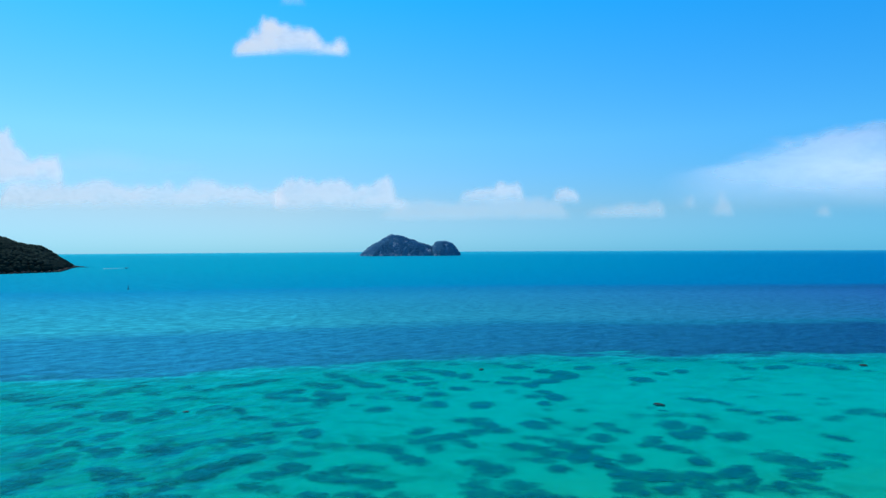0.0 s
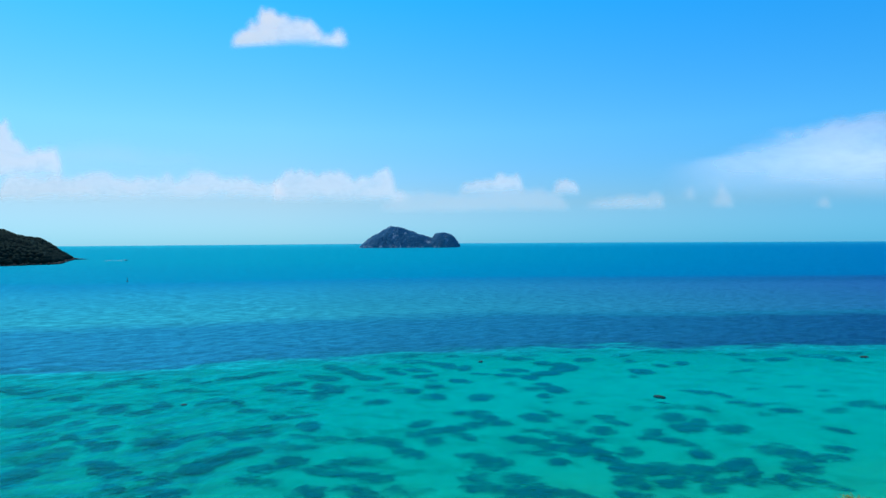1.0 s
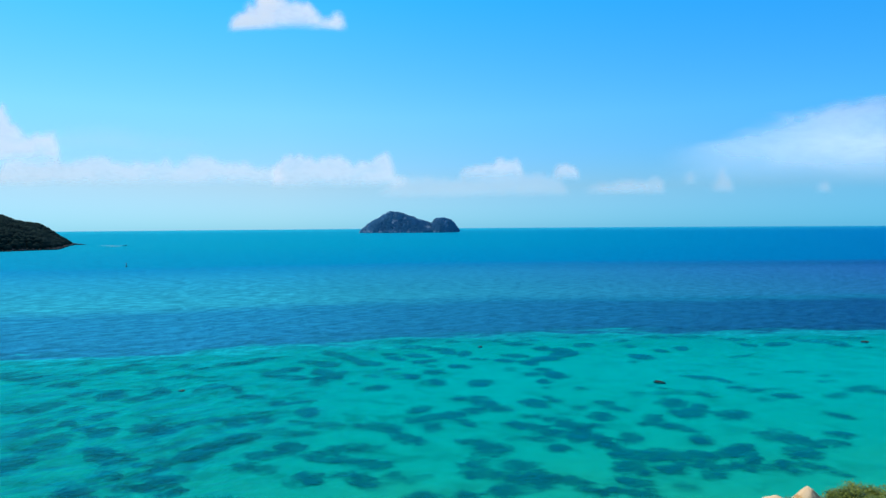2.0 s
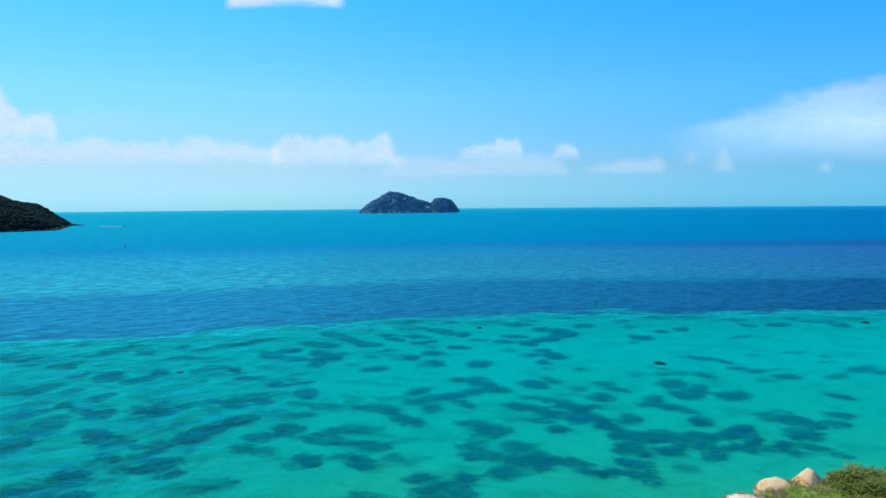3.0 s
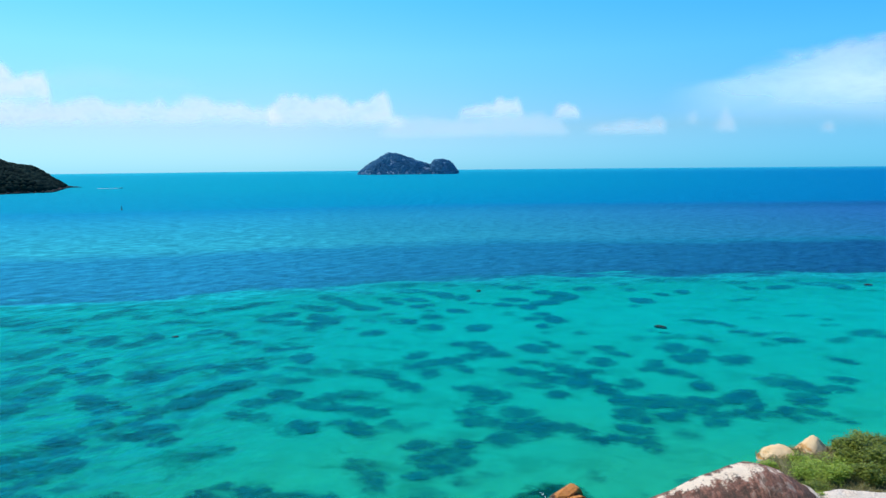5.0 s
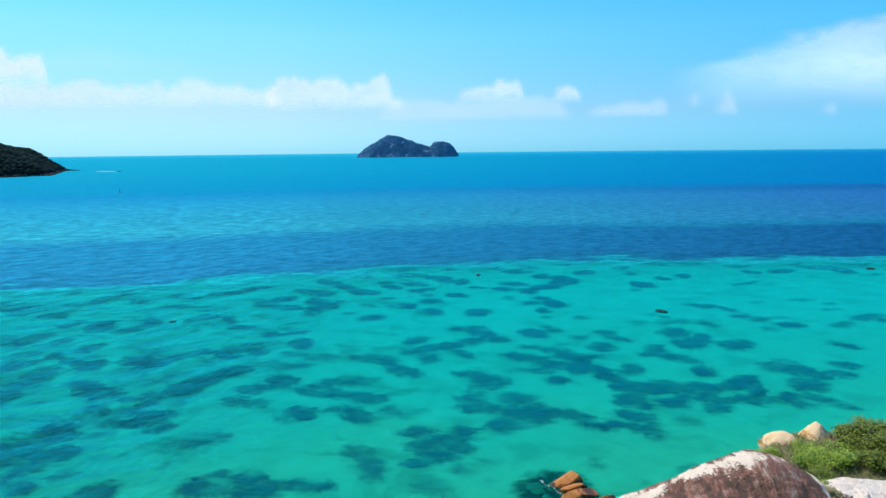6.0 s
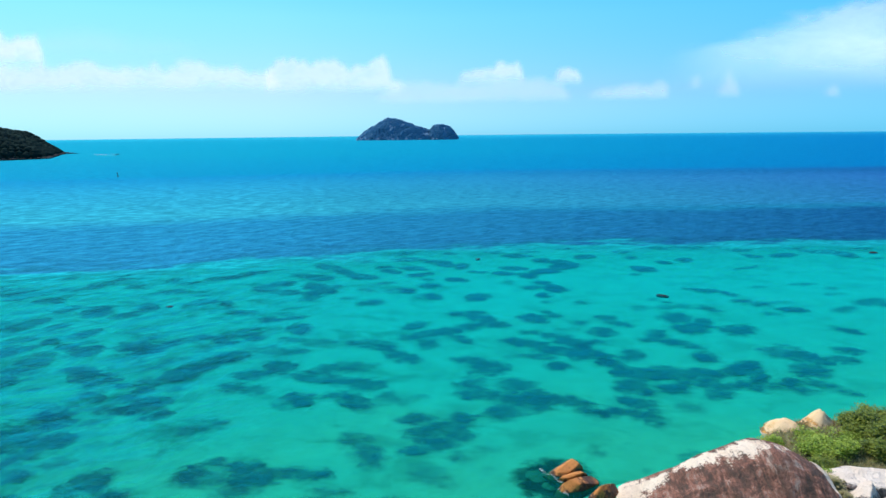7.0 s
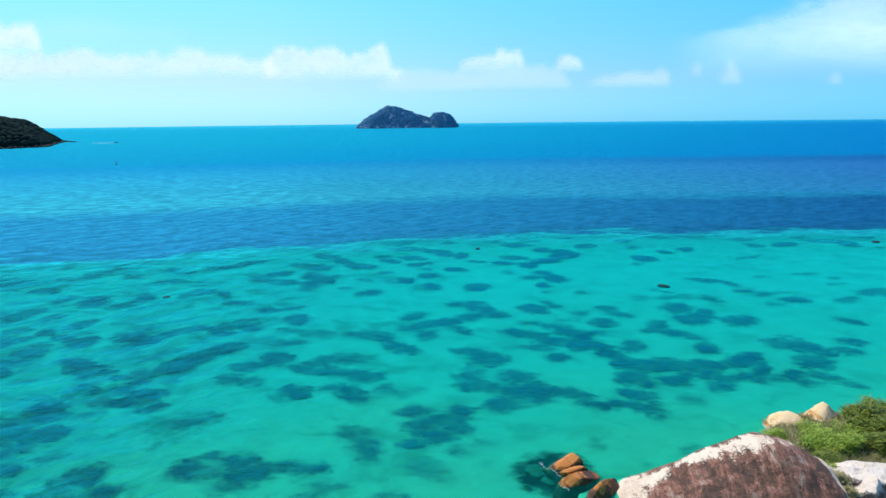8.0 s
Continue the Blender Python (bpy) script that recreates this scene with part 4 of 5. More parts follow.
seagrass_bed((44.9, 94.0, 1.8, 1.2, 7, 0.65), (46.6, 92.7, 1.6, 1.3, -14, 0.7), (49.7, 93.2, 1.6, 0.9, 12, 0.4))
seagrass_bed((20.6, 94.1, 1.2, 1.1, 79, 0.5))
seagrass_bed((-44.4, 94.3, 2.4, 1.6, -74, 0.65))
seagrass_bed((15.7, 94.9, 1.0, 0.8, 8, 0.35))
seagrass_bed((-38.4, 95.0, 1.6, 0.9, 58, 0.55), (-36.7, 97.1, 2.1, 1.6, -14, 0.75), (-33.2, 95.7, 2.1, 0.9, -48, 0.7))
seagrass_bed((-11.0, 95.7, 2.1, 1.6, 20, 0.65))
seagrass_bed((32.1, 95.8, 1.5, 0.8, 31, 0.3))
seagrass_bed((60.5, 97.6, 1.8, 0.9, 11, 0.35))
seagrass_bed((5.3, 97.9, 2.7, 2.0, 71, 0.8))
seagrass_bed((-15.0, 98.1, 1.3, 0.8, -11, 0.35))
seagrass_bed((-61.7, 98.4, 2.5, 1.6, -15, 0.6))
seagrass_bed((15.7, 98.8, 1.7, 1.2, 74, 0.8))
seagrass_bed((-1.7, 98.9, 2.1, 1.7, -63, 0.8), (-3.5, 98.6, 1.3, 1.0, -81, 0.4))
seagrass_bed((41.7, 100.5, 3.0, 1.5, -19, 0.6), (44.5, 98.6, 2.0, 1.2, -75, 0.6))
seagrass_bed((62.4, 101.3, 1.4, 0.8, 19, 0.3))
seagrass_bed((-25.4, 102.3, 2.7, 1.7, -16, 0.55), (-25.3, 114.2, 2.6, 1.7, -17, 0.5), (-27.5, 108.1, 2.2, 2.1, 12, 0.6))
seagrass_bed((51.3, 102.5, 1.4, 0.8, 18, 0.3))
seagrass_bed((-6.2, 102.6, 1.9, 1.7, -41, 0.85), (-8.5, 102.3, 1.3, 1.1, -17, 0.45))
seagrass_bed((-12.8, 103.2, 1.4, 1.1, -16, 0.4))
seagrass_bed((-44.4, 103.2, 2.4, 1.6, 15, 0.45))
seagrass_bed((59.5, 104.1, 2.3, 0.9, 3, 0.33))
seagrass_bed((-67.1, 104.1, 2.7, 1.6, -4, 0.5), (-68.5, 100.7, 2.6, 1.8, -41, 0.65))
seagrass_bed((-72.3, 104.3, 7.6, 2.5, -21, 0.6))
seagrass_bed((-29.7, 104.7, 2.4, 2.0, -77, 0.55))
seagrass_bed((-2.2, 105.7, 2.1, 1.9, -21, 0.55))
seagrass_bed((16.8, 106.8, 1.7, 1.5, -40, 0.6), (18.1, 103.7, 1.9, 1.8, -69, 0.8), (18.6, 101.5, 1.8, 1.4, 10, 0.75), (14.5, 103.8, 1.7, 1.5, 16, 0.6))
seagrass_bed((-52.4, 107.2, 1.9, 1.7, -6, 0.5))
seagrass_bed((11.1, 107.5, 1.2, 0.9, 78, 0.4))
seagrass_bed((-9.9, 107.6, 1.7, 1.2, 14, 0.5))
seagrass_bed((-59.4, 108.8, 3.4, 2.1, 88, 0.7), (-62.5, 105.8, 2.1, 1.2, -1, 0.5))
seagrass_bed((2.1, 109.9, 2.4, 1.5, -37, 0.75))
seagrass_bed((-2.8, 110.1, 1.1, 1.0, -65, 0.45))
seagrass_bed((-45.8, 110.9, 3.3, 2.1, -33, 0.5))
seagrass_bed((-21.9, 112.3, 2.8, 2.1, -59, 0.65), (-21.6, 106.2, 2.9, 2.1, -59, 0.75), (-19.2, 103.1, 2.3, 1.5, -69, 0.75), (-20.8, 101.1, 2.2, 1.6, -83, 0.7), (-21.0, 98.0, 1.7, 1.2, -80, 0.6), (-18.2, 105.7, 1.6, 1.2, -65, 0.5))
seagrass_bed((34.3, 112.7, 1.5, 1.1, 50, 0.4))
seagrass_bed((-14.4, 112.8, 3.2, 1.9, -30, 0.85), (-17.4, 116.1, 3.0, 1.4, -56, 0.6), (-19.3, 118.1, 3.1, 1.3, -60, 0.7), (-22.3, 121.7, 3.5, 1.8, -49, 0.65))
seagrass_bed((-41.2, 113.3, 2.1, 1.9, 20, 0.5))
seagrass_bed((-4.4, 114.1, 2.8, 1.5, 25, 0.7))
seagrass_bed((-57.8, 114.1, 2.1, 1.7, -88, 0.55))
seagrass_bed((-67.7, 114.2, 1.1, 0.9, -44, 0.6))
seagrass_bed((10.8, 114.3, 2.1, 1.7, -37, 0.7), (15.1, 112.3, 2.4, 1.8, -68, 0.75))
seagrass_bed((-37.2, 114.8, 3.1, 1.8, 44, 0.6), (-34.9, 117.4, 2.2, 1.5, 7, 0.6))
seagrass_bed((6.4, 115.8, 2.1, 1.2, -3, 0.5))
seagrass_bed((37.1, 116.7, 2.6, 2.2, -73, 0.75))
seagrass_bed((56.6, 117.1, 4.0, 0.7, 32, 0.38))
seagrass_bed((-9.8, 117.1, 2.4, 1.5, -48, 0.75), (-11.3, 120.6, 2.0, 1.5, -14, 0.5))
seagrass_bed((13.3, 118.3, 3.0, 1.9, -23, 0.55))
seagrass_bed((-72.3, 118.7, 1.2, 1.0, -32, 0.4))
seagrass_bed((-5.7, 119.3, 3.2, 1.8, -25, 0.75))
seagrass_bed((-77.0, 119.5, 1.5, 0.7, -34, 0.5))
seagrass_bed((42.7, 122.4, 1.8, 1.5, -69, 0.6))
seagrass_bed((47.5, 124.3, 2.5, 1.6, 54, 0.8))
seagrass_bed((19.7, 125.2, 2.7, 1.8, 77, 0.8), (22.8, 123.9, 2.3, 2.0, 34, 0.75), (23.1, 119.8, 3.9, 2.3, 43, 0.85), (18.7, 115.7, 3.4, 2.1, 24, 0.8))
seagrass_bed((37.9, 127.1, 2.0, 1.5, 44, 0.5))
seagrass_bed((-16.2, 127.1, 2.2, 1.2, -49, 0.5))
seagrass_bed((62.8, 127.8, 2.4, 1.9, 90, 0.5))
seagrass_bed((-7.2, 127.8, 3.9, 2.2, -6, 0.8), (-0.9, 124.7, 3.1, 2.0, -30, 0.75), (0.7, 122.0, 2.4, 1.9, -40, 0.75), (3.4, 120.9, 3.0, 1.5, 89, 0.8))
seagrass_bed((69.4, 128.7, 3.9, 1.8, 30, 0.75))
seagrass_bed((28.9, 128.7, 2.8, 2.0, 44, 0.65))
seagrass_bed((15.3, 130.6, 3.3, 2.4, 2, 0.7))
seagrass_bed((81.5, 131.3, 3.8, 2.9, -41, 0.9), (82.3, 128.2, 2.8, 1.9, 52, 0.85), (77.5, 132.7, 2.5, 2.2, -18, 0.6))
seagrass_bed((37.8, 133.8, 2.6, 1.6, 35, 0.6))
seagrass_bed((1.6, 133.9, 2.0, 1.9, -51, 0.5))
seagrass_bed((63.2, 134.6, 2.8, 2.1, -15, 0.45))
seagrass_bed((11.0, 134.6, 2.4, 1.6, -21, 0.7))
seagrass_bed((-8.2, 135.1, 3.6, 1.7, 63, 0.75))
seagrass_bed((90.7, 136.2, 2.6, 1.4, 24, 0.4))
seagrass_bed((76.4, 136.8, 2.3, 1.4, 29, 0.5))
seagrass_bed((47.0, 138.1, 2.9, 2.2, -23, 0.4))
seagrass_bed((26.8, 138.4, 2.2, 1.4, 2, 0.45))
seagrass_bed((53.9, 138.5, 3.0, 2.2, -21, 0.5))
seagrass_bed((17.7, 139.6, 3.2, 2.0, -29, 0.6), (18.3, 134.9, 2.4, 1.9, 6, 0.5))
seagrass_bed((54.3, 144.3, 3.8, 3.2, -24, 0.55))
seagrass_bed((32.2, 146.2, 3.3, 2.7, 53, 0.7))


# ---- the near shore ----
def shore_height(x, y):
    """A low bank behind the boulders, rising to the east."""
    d = min(x - 24.5 - 0.1 * (y - 46) * (y > 46) + 4.5 * min(1, max(0, (45 - y) / 4)), (53.5 - y) * 0.9 + 0.05 * (x - 28), 60 - abs(x - 50))
    h = -1.3 + 2.0 * min(1, max(0, (d + 0.8) / 2.4)) + 0.045 * max(0, d)
    return h + 0.25 * fbm((x, y, 2), 0.35)


shore = land("ground", 12, 100, 5, 60, 110, 80, shore_height, M_SOIL, None)
tagged(shore, "sandy bank with grass above the boulder shore", "ground", kind="structure")


def boulder(name, at, radii, turn, material, label, seed=0.0, rough=0.16, subdiv=5, shape=None, group="", category="boulder"):
    """A weathered boulder: a lumpy rounded block; shape bends its unit form."""
    bm = bmesh.new()
    bmesh.ops.create_icosphere(bm, subdivisions=subdiv, radius=1)
    for v in bm.verts:
        p = v.co.copy()
        k = 1 + rough * fbm(p + Vector((seed, 0, 0)), 1.1, 3) + 0.35 * rough * fbm(p + Vector((0, seed, 0)), 3.2, 3) + 0.012 * fbm(p, 8, 3)
        p *= k
        if shape:
            p = shape(p)
        v.co = Vector((p.x * radii[0], p.y * radii[1], p.z * radii[2]))
    me = bpy.data.meshes.new(name)
    for f in bm.faces:
        f.smooth = True
    bm.to_mesh(me)
    bm.free()
    me.materials.append(material)
    ob = new(name, me)
    ob.location, ob.rotation_euler = at, [radians(a) for a in turn]
    return tagged(ob, label, category, group)


def crown_shape(p):
    """Long straight western shoulder, crest towards the east that falls off steeply."""
    a = max(0.0, -p.x)
    d = max(0.0, a - 0.45)
    fall = 0.28 * max(0.0, p.x) + min(0.97, 0.53 * a + 0.45 * d + 2.0 * d * d)
    x = p.x + 0.47 * (1 - p.x * p.x)
    return Vector((x * 0.99 if x < 0 else x, p.y, p.z * (1 - fall) if p.z > 0 else p.z))


boulder("boulder", (16.8, 41.3, -0.4), (8.3, 4.2, 4.75), (0, 0, -4), M_CROWN, "huge rounded granite boulder, pale on top with dark brown streaked sides", 3.1, 0.085, 6, crown_shape)
def cleft(seed, least=0.45, most=0.72, grow=1.32):
    """A unit block split along flat joints: several planes cut the rounded form."""
    rng = random.Random(seed)
    cuts = [(Vector((rng.uniform(-1, 1), rng.uniform(-1, 1), rng.uniform(-0.2, 1))).normalized(), rng.uniform(least, most)) for _ in range(8)]

    def shape(p):
        for n, d in cuts:
            over = p.dot(n) - d
            if over > 0:
                p = p - n * over * 0.95
        return Vector((math.copysign(abs(p.x) ** 0.8, p.x), math.copysign(abs(p.y) ** 0.8, p.y), p.z)) * grow
    return shape


def level(p):
    """A slab with a flat top and a blunt overhanging brow."""
    x, y = math.copysign(abs(p.x) ** 0.7, p.x), math.copysign(abs(p.y) ** 0.75, p.y)
    z = 0.62 * math.tanh(1.9 * p.z) + 0.08 * fbm((3 * x, 2 * y, 1.0), 1.0, 3)
    return Vector((x, y - 0.10 * max(0.0, z) + 0.14 * fbm((2.2 * x, 0.5, z), 1.0, 3), z))


CLUSTER = "cluster of bleached boulders"
boulder("boulder", (28.7, 41.5, 0.0), (3.7, 1.6, 1.6), (0, 2, 2), M_GREY, "grey-brown stained granite boulder under a white slab", 8.4, 0.15, 6, cleft(11, 0.6, 0.85, 1.2), CLUSTER)
boulder("boulder", (29.05, 41.6, 1.45), (3.75, 1.35, 0.8), (2, 3, -3), M_WHITE, "sun-bleached white granite slab lying on a darker boulder", 5.7, 0.16, 6, level, CLUSTER)
boulder("boulder", (26.75, 40.35, 0.75), (0.95, 0.95, 1.3), (-10, 0, 12), M_WHITE, "small sun-bleached white granite block below a slab", 2.9, 0.15, 5, cleft(13, 0.55, 0.8, 1.25), CLUSTER)
boulder("boulder", (28.8, 39.9, 0.6), (1.25, 1.0, 1.3), (-2, 4, -8), M_PINK, "small pinkish granite block below a slab", 6.1, 0.15, 5, cleft(14, 0.55, 0.8, 1.25), CLUSTER)


def pointed(p):
    """A wedge: straight on its western face, bulging to the east below a blunt tip."""
    up = max(0.0, p.z)
    side = 0.80 * up ** 1.8 if p.x < 0 else 0.62 * up ** 3.0
    return Vector((p.x * (1 - side), p.y * (1 - 0.4 * up), p.z * (1.16 if p.z > 0 else 1)))


boulder("boulder", (27.55, 51.3, -0.55), (1.85, 1.6, 1.75), (0, 0, 0), M_CREAM, "smooth rounded cream granite boulder in grass", 1.7, 0.07, 5, None, "pair of cream boulders")
boulder("boulder", (30.35, 51.6, -0.75), (2.2, 1.7, 2.2), (0, 5, 20), M_CREAM, "pointed cream granite boulder leaning on another", 5.2, 0.07, 5, pointed, "pair of cream boulders")

# rust-coloured rocks awash
WET = "wet rust-brown rounded rock rising from shallow water"
boulder("rock", (8.40, 45.95, -0.2), (1.30, 0.72, 0.68), (12, -6, 22), M_RUST, WET, 2.2, 0.10, 5, cleft(1), "rocks awash", "rock")
boulder("rock", (9.15, 45.10, -0.12), (1.10, 0.46, 0.66), (4, -12, 24), M_RUST, WET, 4.9, 0.10, 5, cleft(2), "rocks awash", "rock")
boulder("rock", (9.00, 43.85, -0.18), (1.55, 0.56, 0.72), (6, -15, 26), M_RUST, WET, 6.6, 0.10, 5, cleft(3), "rocks awash", "rock")
boulder("rock", (10.35, 42.45, -0.12), (1.30, 0.56, 0.82), (6, -15, 30), M_RUST, WET, 9.3, 0.10, 5, cleft(7), "rocks awash", "rock")
boulder("sunken_rock", (6.75, 46.75, -0.86), (0.85, 0.75, 0.15), (0, 0, -45), M_SUNK, "pale weedy rock just under the water", 12.0, 0.3, 5, None, "", "rock")
boulder("sunken_rock", (7.75, 45.55, -0.86), (0.75, 0.6, 0.15), (0, 0, 20), M_SUNK, "pale weedy rock just under the water", 13.0, 0.3, 5, None, "", "rock")
boulder("rock", (32.9, 94.7, -0.12), (1.0, 0.42, 0.24), (0, 0, -32), M_DARK, "small dark red-brown rock breaking the surface", 15.0, 0.2, 3, None, "", "rock")
SMALL = "small dark rock just breaking the surface"
boulder("rock", (-39.8, 91.6, -0.08), (0.5, 0.3, 0.16), (0, 0, 15), M_DARK, SMALL, 16.0, 0.2, 3, None, "", "rock")
boulder("rock", (6.8, 123.2, -0.08), (0.5, 0.35, 0.22), (0, 0, 0), M_DARK, SMALL, 17.0, 0.2, 3, None, "", "rock")
boulder("rock", (85.7, 125.5, -0.08), (0.8, 0.6, 0.25), (0, 0, -15), M_DARK, SMALL, 18.0, 0.2, 3, None, "", "rock")


# ---- plants ----
def shrub(at, wide, high, leaves, material, label, size=0.16, seed=0, category="shrub"):
    """Many bent stems from the base and a ragged crown of single leaves in clumps."""
    rng = random.Random(seed)
    root = new("shrub")
    root.location = at
    bm = bmesh.new()
    tips = []
    for k in range(16):
        a, lean = rng.uniform(0, 6.28), rng.uniform(0.1, 0.95)
        top = Vector((math.cos(a) * lean * wide, math.sin(a) * lean * wide, high * (1.0 - 0.45 * lean * lean) * rng.uniform(0.75, 1.0)))
        mid = top * 0.5 + Vector((rng.uniform(-0.15, 0.15), rng.uniform(-0.15, 0.15), 0.12 * high))
        tips.append((top, mid))
        rows = []
        for j, (c, r) in enumerate(((Vector((0, 0, -0.15)), 0.05), (mid, 0.032), (top, 0.012))):
            rows.append([bm.verts.new(c + Vector((r * math.cos(b * 1.57), r * math.sin(b * 1.57), 0))) for b in range(4)])
        for lo, up in zip(rows, rows[1:]):
            for b in range(4):
                bm.faces.new((lo[b], lo[(b + 1) % 4], up[(b + 1) % 4], up[b]))
    part("stems", bm, M_TWIG, root, "thin brown stems")
    clumps = []
    for top, mid in tips:
        clumps.append(top)
        for q in range(4):
            clumps.append(mid.lerp(top, rng.uniform(0.3, 1)) + Vector((rng.gauss(0, 0.22), rng.gauss(0, 0.22), rng.gauss(0, 0.12))) * wide)
    verts, faces = [], []
    for k in range(int(leaves * 1.25)):
        c = rng.choice(clumps)
        p = c + Vector((rng.gauss(0, 0.14), rng.gauss(0, 0.14), rng.gauss(0, 0.09))) * wide
        if p.z < 0.02:
            p.z = rng.uniform(0.02, 0.3)
        a = rng.uniform(0, 6.28)
        way = Vector((math.cos(a), math.sin(a), rng.uniform(-0.5, 0.6))).normalized()
        side = way.cross(Vector((rng.uniform(-0.4, 0.4), rng.uniform(-0.4, 0.4), 1))).normalized()
        s = 1.05 * size * rng.uniform(0.6, 1.4)
        b = len(verts)
        verts += [p, p + way * s * 0.5 + side * s * 0.28, p + way * s, p + way * s * 0.5 - side * s * 0.28]
        faces.append((b, b + 1, b + 2, b + 3))
    crown = new("leaves", mesh_from("leaves", verts, faces, material, smooth=False))
    crown.parent = root
    return tagged(root, label, category, "shrubs on the bank")


def bank(x, y, down=0.1):
    return (x, y, shore_height(x, y) - down)


OLIVE = "dense olive-green coastal shrub on the bank"
shrub(bank(33.6, 50.2), 1.7, 1.25, 4200, M_LEAF, OLIVE, 0.17, 1)
shrub(bank(36.2, 49.2), 2.0, 1.5, 5200, M_LEAF, OLIVE, 0.17, 2)
shrub(bank(33.3, 47.4), 1.6, 1.6, 3800, M_LEAF, OLIVE, 0.16, 3)
shrub(bank(36.0, 46.0), 1.9, 1.4, 4200, M_LEAF, OLIVE, 0.16, 4)
shrub(bank(31.2, 45.8), 1.4, 1.1, 3000, M_LEAF, OLIVE, 0.15, 5)
shrub(bank(34.0, 44.4), 1.7, 1.5, 3400, M_LEAF, OLIVE, 0.16, 6)
shrub(bank(39.5, 48.0), 2.2, 1.6, 4600, M_LEAF, OLIVE, 0.18, 7)
shrub(bank(32.9, 51.2), 1.3, 0.85, 3200, M_LEAF, OLIVE, 0.16, 21)
shrub(bank(35.2, 51.6), 1.6, 0.9, 3600, M_LEAF, OLIVE, 0.16, 22)
shrub(bank(32.0, 49.0), 1.2, 0.8, 2600, M_LEAF, OLIVE, 0.15, 23)
BRIGHT = "low bright green leafy shrub beside boulders"
shrub(bank(28.4, 48.0), 1.4, 0.35, 3000, M_FRESH, BRIGHT, 0.14, 8)
shrub(bank(30.8, 48.2), 1.3, 0.35, 2800, M_FRESH, BRIGHT, 0.14, 9)
shrub(bank(27.3, 46.8), 1.4, 0.7, 3000, M_FRESH, BRIGHT, 0.14, 10)
shrub(bank(29.2, 46.0), 1.3, 0.8, 2600, M_FRESH, BRIGHT, 0.14, 11)
shrub(bank(25.8, 48.8), 1.2, 0.3, 2200, M_FRESH, BRIGHT, 0.13, 12)
shrub(bank(28.3, 49.4), 1.1, 0.28, 2000, M_FRESH, BRIGHT, 0.13, 27)
shrub(bank(25.7, 49.9), 0.8, 0.22, 1300, M_STRAW, "low dry grassy shrub at the foot of a boulder", 0.12, 18)
DRY = "low dry brownish shrub between boulders"
shrub(bank(25.3, 42.6), 0.9, 0.9, 1700, M_STRAW, DRY, 0.12, 13)
shrub(bank(24.6, 40.6), 0.9, 1.0, 1700, M_STRAW, DRY, 0.12, 14)
shrub(bank(26.4, 44.4), 1.2, 0.8, 1900, M_LEAF, DRY, 0.13, 15)
shrub(bank(24.9, 41.5), 0.8, 0.9, 1800, M_STRAW, DRY, 0.12, 16)
shrub(bank(24.2, 39.6), 0.8, 0.8, 1500, M_STRAW, DRY, 0.12, 17)
shrub((25.0, 40.9, 0.4), 0.8, 2.0, 3200, M_STRAW, DRY, 0.12, 24)
shrub((25.6, 42.3, 0.3), 0.9, 1.7, 2600, M_FRESH, DRY, 0.12, 25)
shrub((24.9, 39.9, 0.3), 0.75, 1.7, 3000, M_STRAW, DRY, 0.12, 26)


def grass(name, count, x0, x1, y0, y1, material, label):
    rng = random.Random(77)
    verts, faces = [], []
    while len(faces) < count:
        x, y = rng.uniform(x0, x1), rng.uniform(y0, y1)
        z = shore_height(x, y)
        if z < 0.05:
            continue
        for k in range(4):
            a, h = rng.uniform(0, 6.28), rng.uniform(0.15, 0.45)
            dx, dy = 0.02 * math.cos(a), 0.02 * math.sin(a)
            ox, oy = rng.gauss(0, 0.05), rng.gauss(0, 0.05)
            b = len(verts)
            verts += [(x + ox - dx, y + oy - dy, z - 0.03), (x + ox + dx, y + oy + dy, z - 0.03), (x + ox + rng.gauss(0, 0.12), y + oy + rng.gauss(0, 0.12), z + h)]
            faces.append((b, b + 1, b + 2))
    ob = new(name, mesh_from(name, verts, faces, material, smooth=False))
    return tagged(ob, label, "grass", kind="stuff")


grass("grass", 26000, 22, 42, 38, 54, M_STRAW, "dry yellow-green grass on the bank")


# ---- boat, marker and foam far out ----
def loft(bm, rows):
    """Skins closed rows of points."""
    rings = [[bm.verts.new(p) for p in row] for row in rows]
    n = len(rings[0])
    for a, b in zip(rings, rings[1:]):
        for k in range(n):
            bm.faces.new((a[k], a[(k + 1) % n], b[(k + 1) % n], b[k]))
    bm.faces.new(rings[0][::-1])
    bm.faces.new(rings[-1])


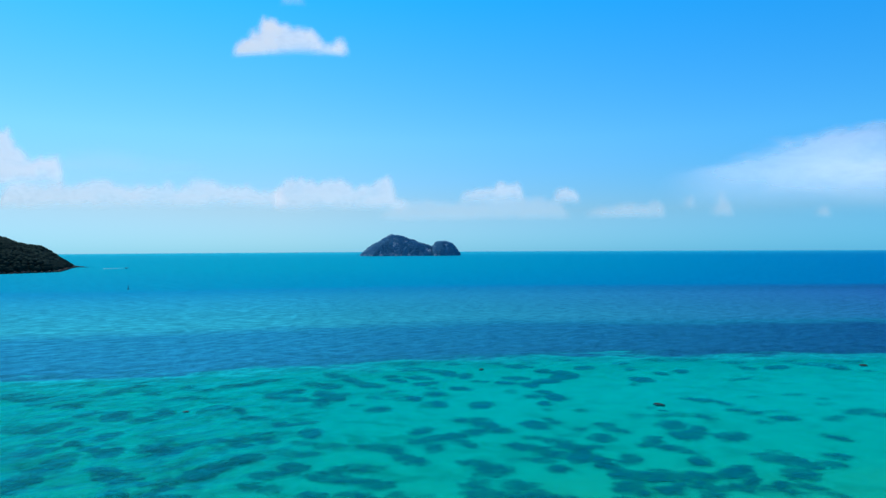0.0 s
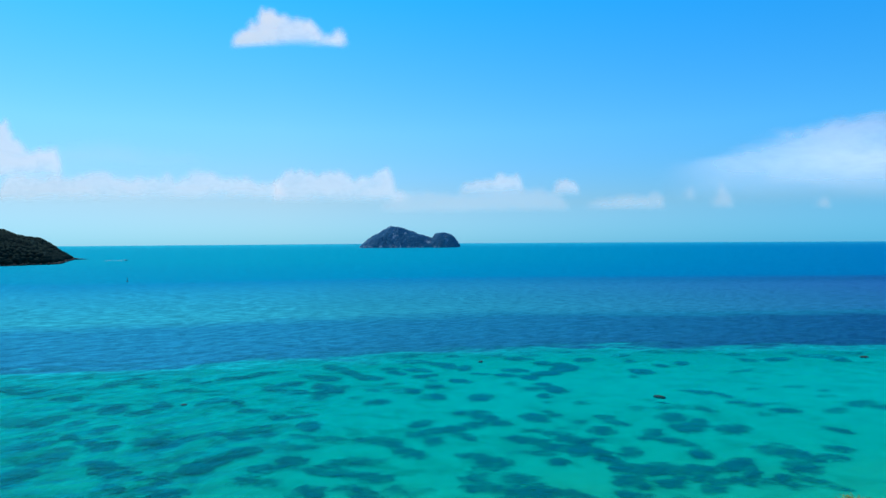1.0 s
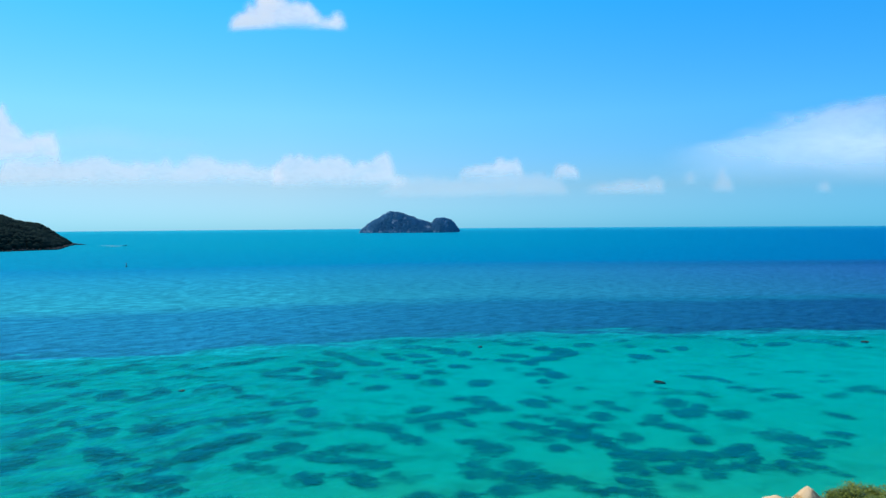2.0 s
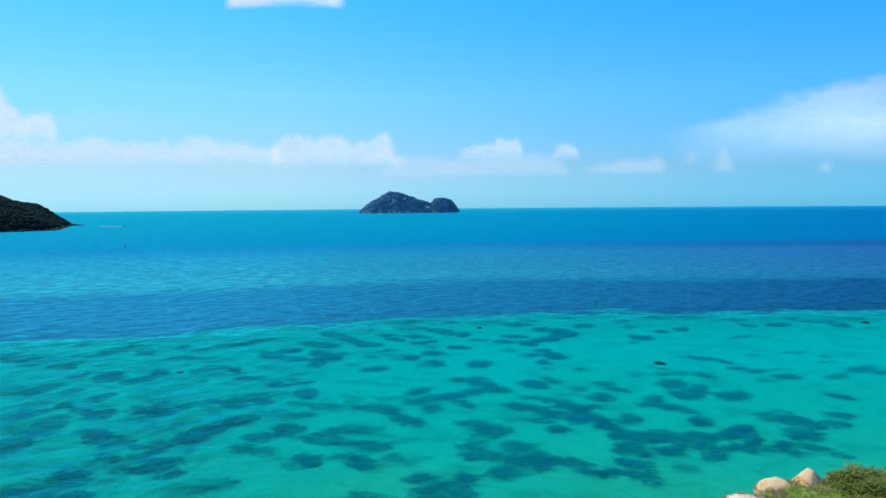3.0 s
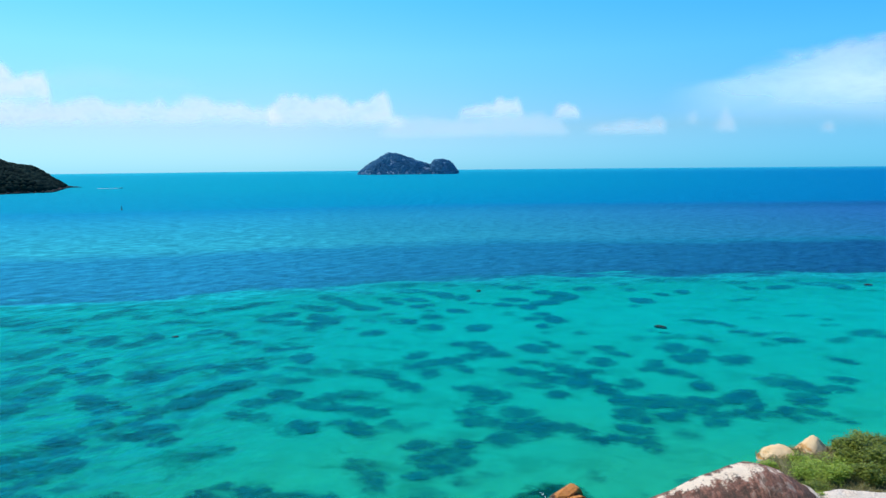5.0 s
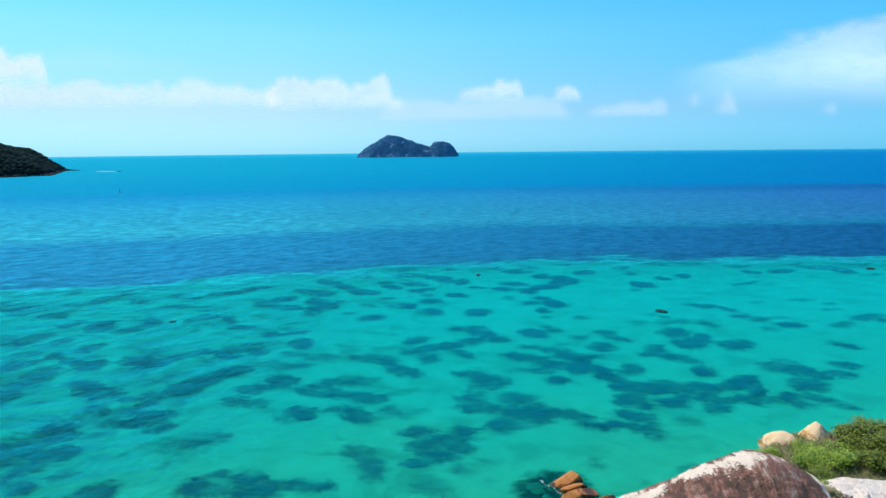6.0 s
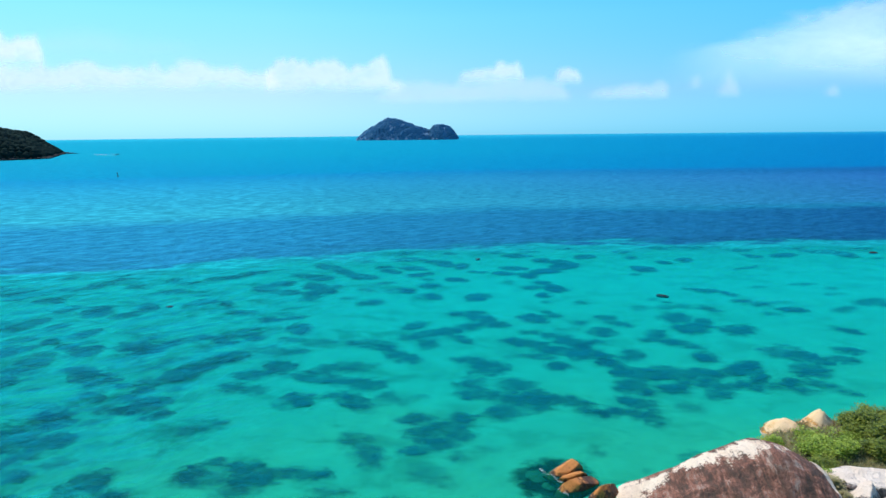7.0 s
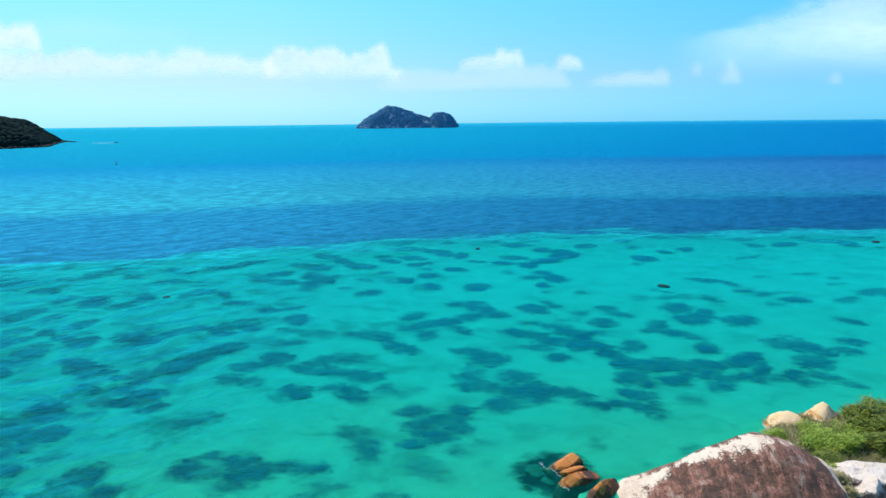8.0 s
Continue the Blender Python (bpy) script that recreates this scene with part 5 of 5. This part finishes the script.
def boat(at, turn):
    root = new("boat")
    bm = bmesh.new()
    rows = []
    for x, w, lo, hi in ((-4.2, 0.7, 0.1, 0.9), (-2.0, 1.0, -0.2, 0.8), (1.0, 1.0, -0.25, 0.9), (3.2, 0.6, 0.0, 1.3), (4.6, 0.08, 0.9, 2.0)):
        rows.append([(x, -w, hi), (x, -w * 0.6, lo), (x, w * 0.6, lo), (x, w, hi)])
    loft(bm, rows)
    part("hull", bm, M_HULL, root, "dark wooden hull")
    bm = bmesh.new()
    loft(bm, [[(x, -0.95, 2.05), (x, -0.5, 2.25), (x, 0.5, 2.25), (x, 0.95, 2.05), (x, 0.5, 2.18), (x, -0.5, 2.18)] for x in (-2.6, 1.2)])
    part("canopy", bm, M_CANVAS, root, "faded canvas canopy")
    for px_, py_ in ((-2.5, -0.85), (-2.5, 0.85), (1.1, -0.85), (1.1, 0.85)):
        bm = bmesh.new()
        loft(bm, [[(px_ - 0.04, py_ - 0.04, z), (px_ + 0.04, py_ - 0.04, z), (px_ + 0.04, py_ + 0.04, z), (px_ - 0.04, py_ + 0.04, z)] for z in (0.7, 2.1)])
        part("post", bm, M_HULL, root)
    root.matrix_world = pose(*at, 0, 0, turn) @ Matrix.Scale(0.62, 4)
    return tagged(root, "small dark longtail boat with a canopy on the sea", "boat")


boat((-424.5, 826.0, 0.1), -6)


def wake(x0, x1, y, wide):
    verts, faces = [], []
    for k in range(15):
        a = k / 14
        x, w = x0 + (x1 - x0) * a, wide * (0.35 + 0.65 * (1 - a)) * (1 + 0.3 * noise.noise(Vector((k * 0.7, 0, 0))))
        verts += [(x, y + 5 * (1 - a) - w, 0.05), (x, y + 5 * (1 - a), 0.16), (x, y + 5 * (1 - a) + w, 0.05)]
    for k in range(14):
        faces += [(3 * k, 3 * k + 3, 3 * k + 4, 3 * k + 1), (3 * k + 1, 3 * k + 4, 3 * k + 5, 3 * k + 2)]
    ob = new("wake", mesh_from("wake", verts, faces, M_FOAM))
    return tagged(ob, "thin white foam wake behind a boat", "wake", kind="stuff")


wake(-458, -428, 826, 0.9)


def foam_fringe(spots):
    """Flecks of foam where small waves break on the rocks. spots: x, y, length, bearing."""
    rng = random.Random(5)
    verts, faces = [], []
    for x, y, long, turn in spots:
        c, s = math.cos(radians(turn)), math.sin(radians(turn))
        for k in range(int(long * 22)):
            a, b = rng.uniform(-0.5, 0.5) * long, rng.gauss(0, 0.07)
            px_, py_, w = x + a * c - b * s, y + a * s + b * c, rng.uniform(0.008, 0.026)
            n = len(verts)
            verts.append((px_, py_, 0.05 + 0.3 * w))
            for q in range(6):
                r = w * rng.uniform(0.6, 1.4)
                verts.append((px_ + r * 1.6 * math.cos(q * 1.047), py_ + r * math.sin(q * 1.047), 0.02))
            faces += [(n, n + 1 + q, n + 1 + (q + 1) % 6) for q in range(6)]
    ob = new("foam", mesh_from("foam", verts, faces, M_FOAM))
    return tagged(ob, "thin white foam lines round rocks awash", "foam", kind="stuff")


foam_fringe([(7.15, 45.95, 1.0, -62), (7.85, 45.15, 1.3, -68), (8.25, 44.45, 0.9, -40), (8.05, 43.35, 1.2, -55), (9.45, 41.9, 0.7, -59)])


def marker(at):
    root = new("marker_buoy")
    def turned(rows):
        bm = bmesh.new()
        loft(bm, [[(r * math.cos(k * math.pi / 6), r * math.sin(k * math.pi / 6), z) for k in range(12)] for r, z in rows])
        return bm
    part("float", turned([(0.4, -0.5), (0.6, -0.2), (0.62, 0.2), (0.4, 0.45)]), M_BUOY, root)
    part("pole", turned([(0.18, 0.45), (0.12, 1.7)]), M_BUOY, root)
    part("topmark", turned([(0.08, 1.7), (0.3, 1.8), (0.3, 2.2), (0.1, 2.4)]), M_BUOY, root)
    root.location = at
    return tagged(root, "dark green channel marker buoy with a topmark", "buoy")


marker((-197.3, 384.0, 0.0))
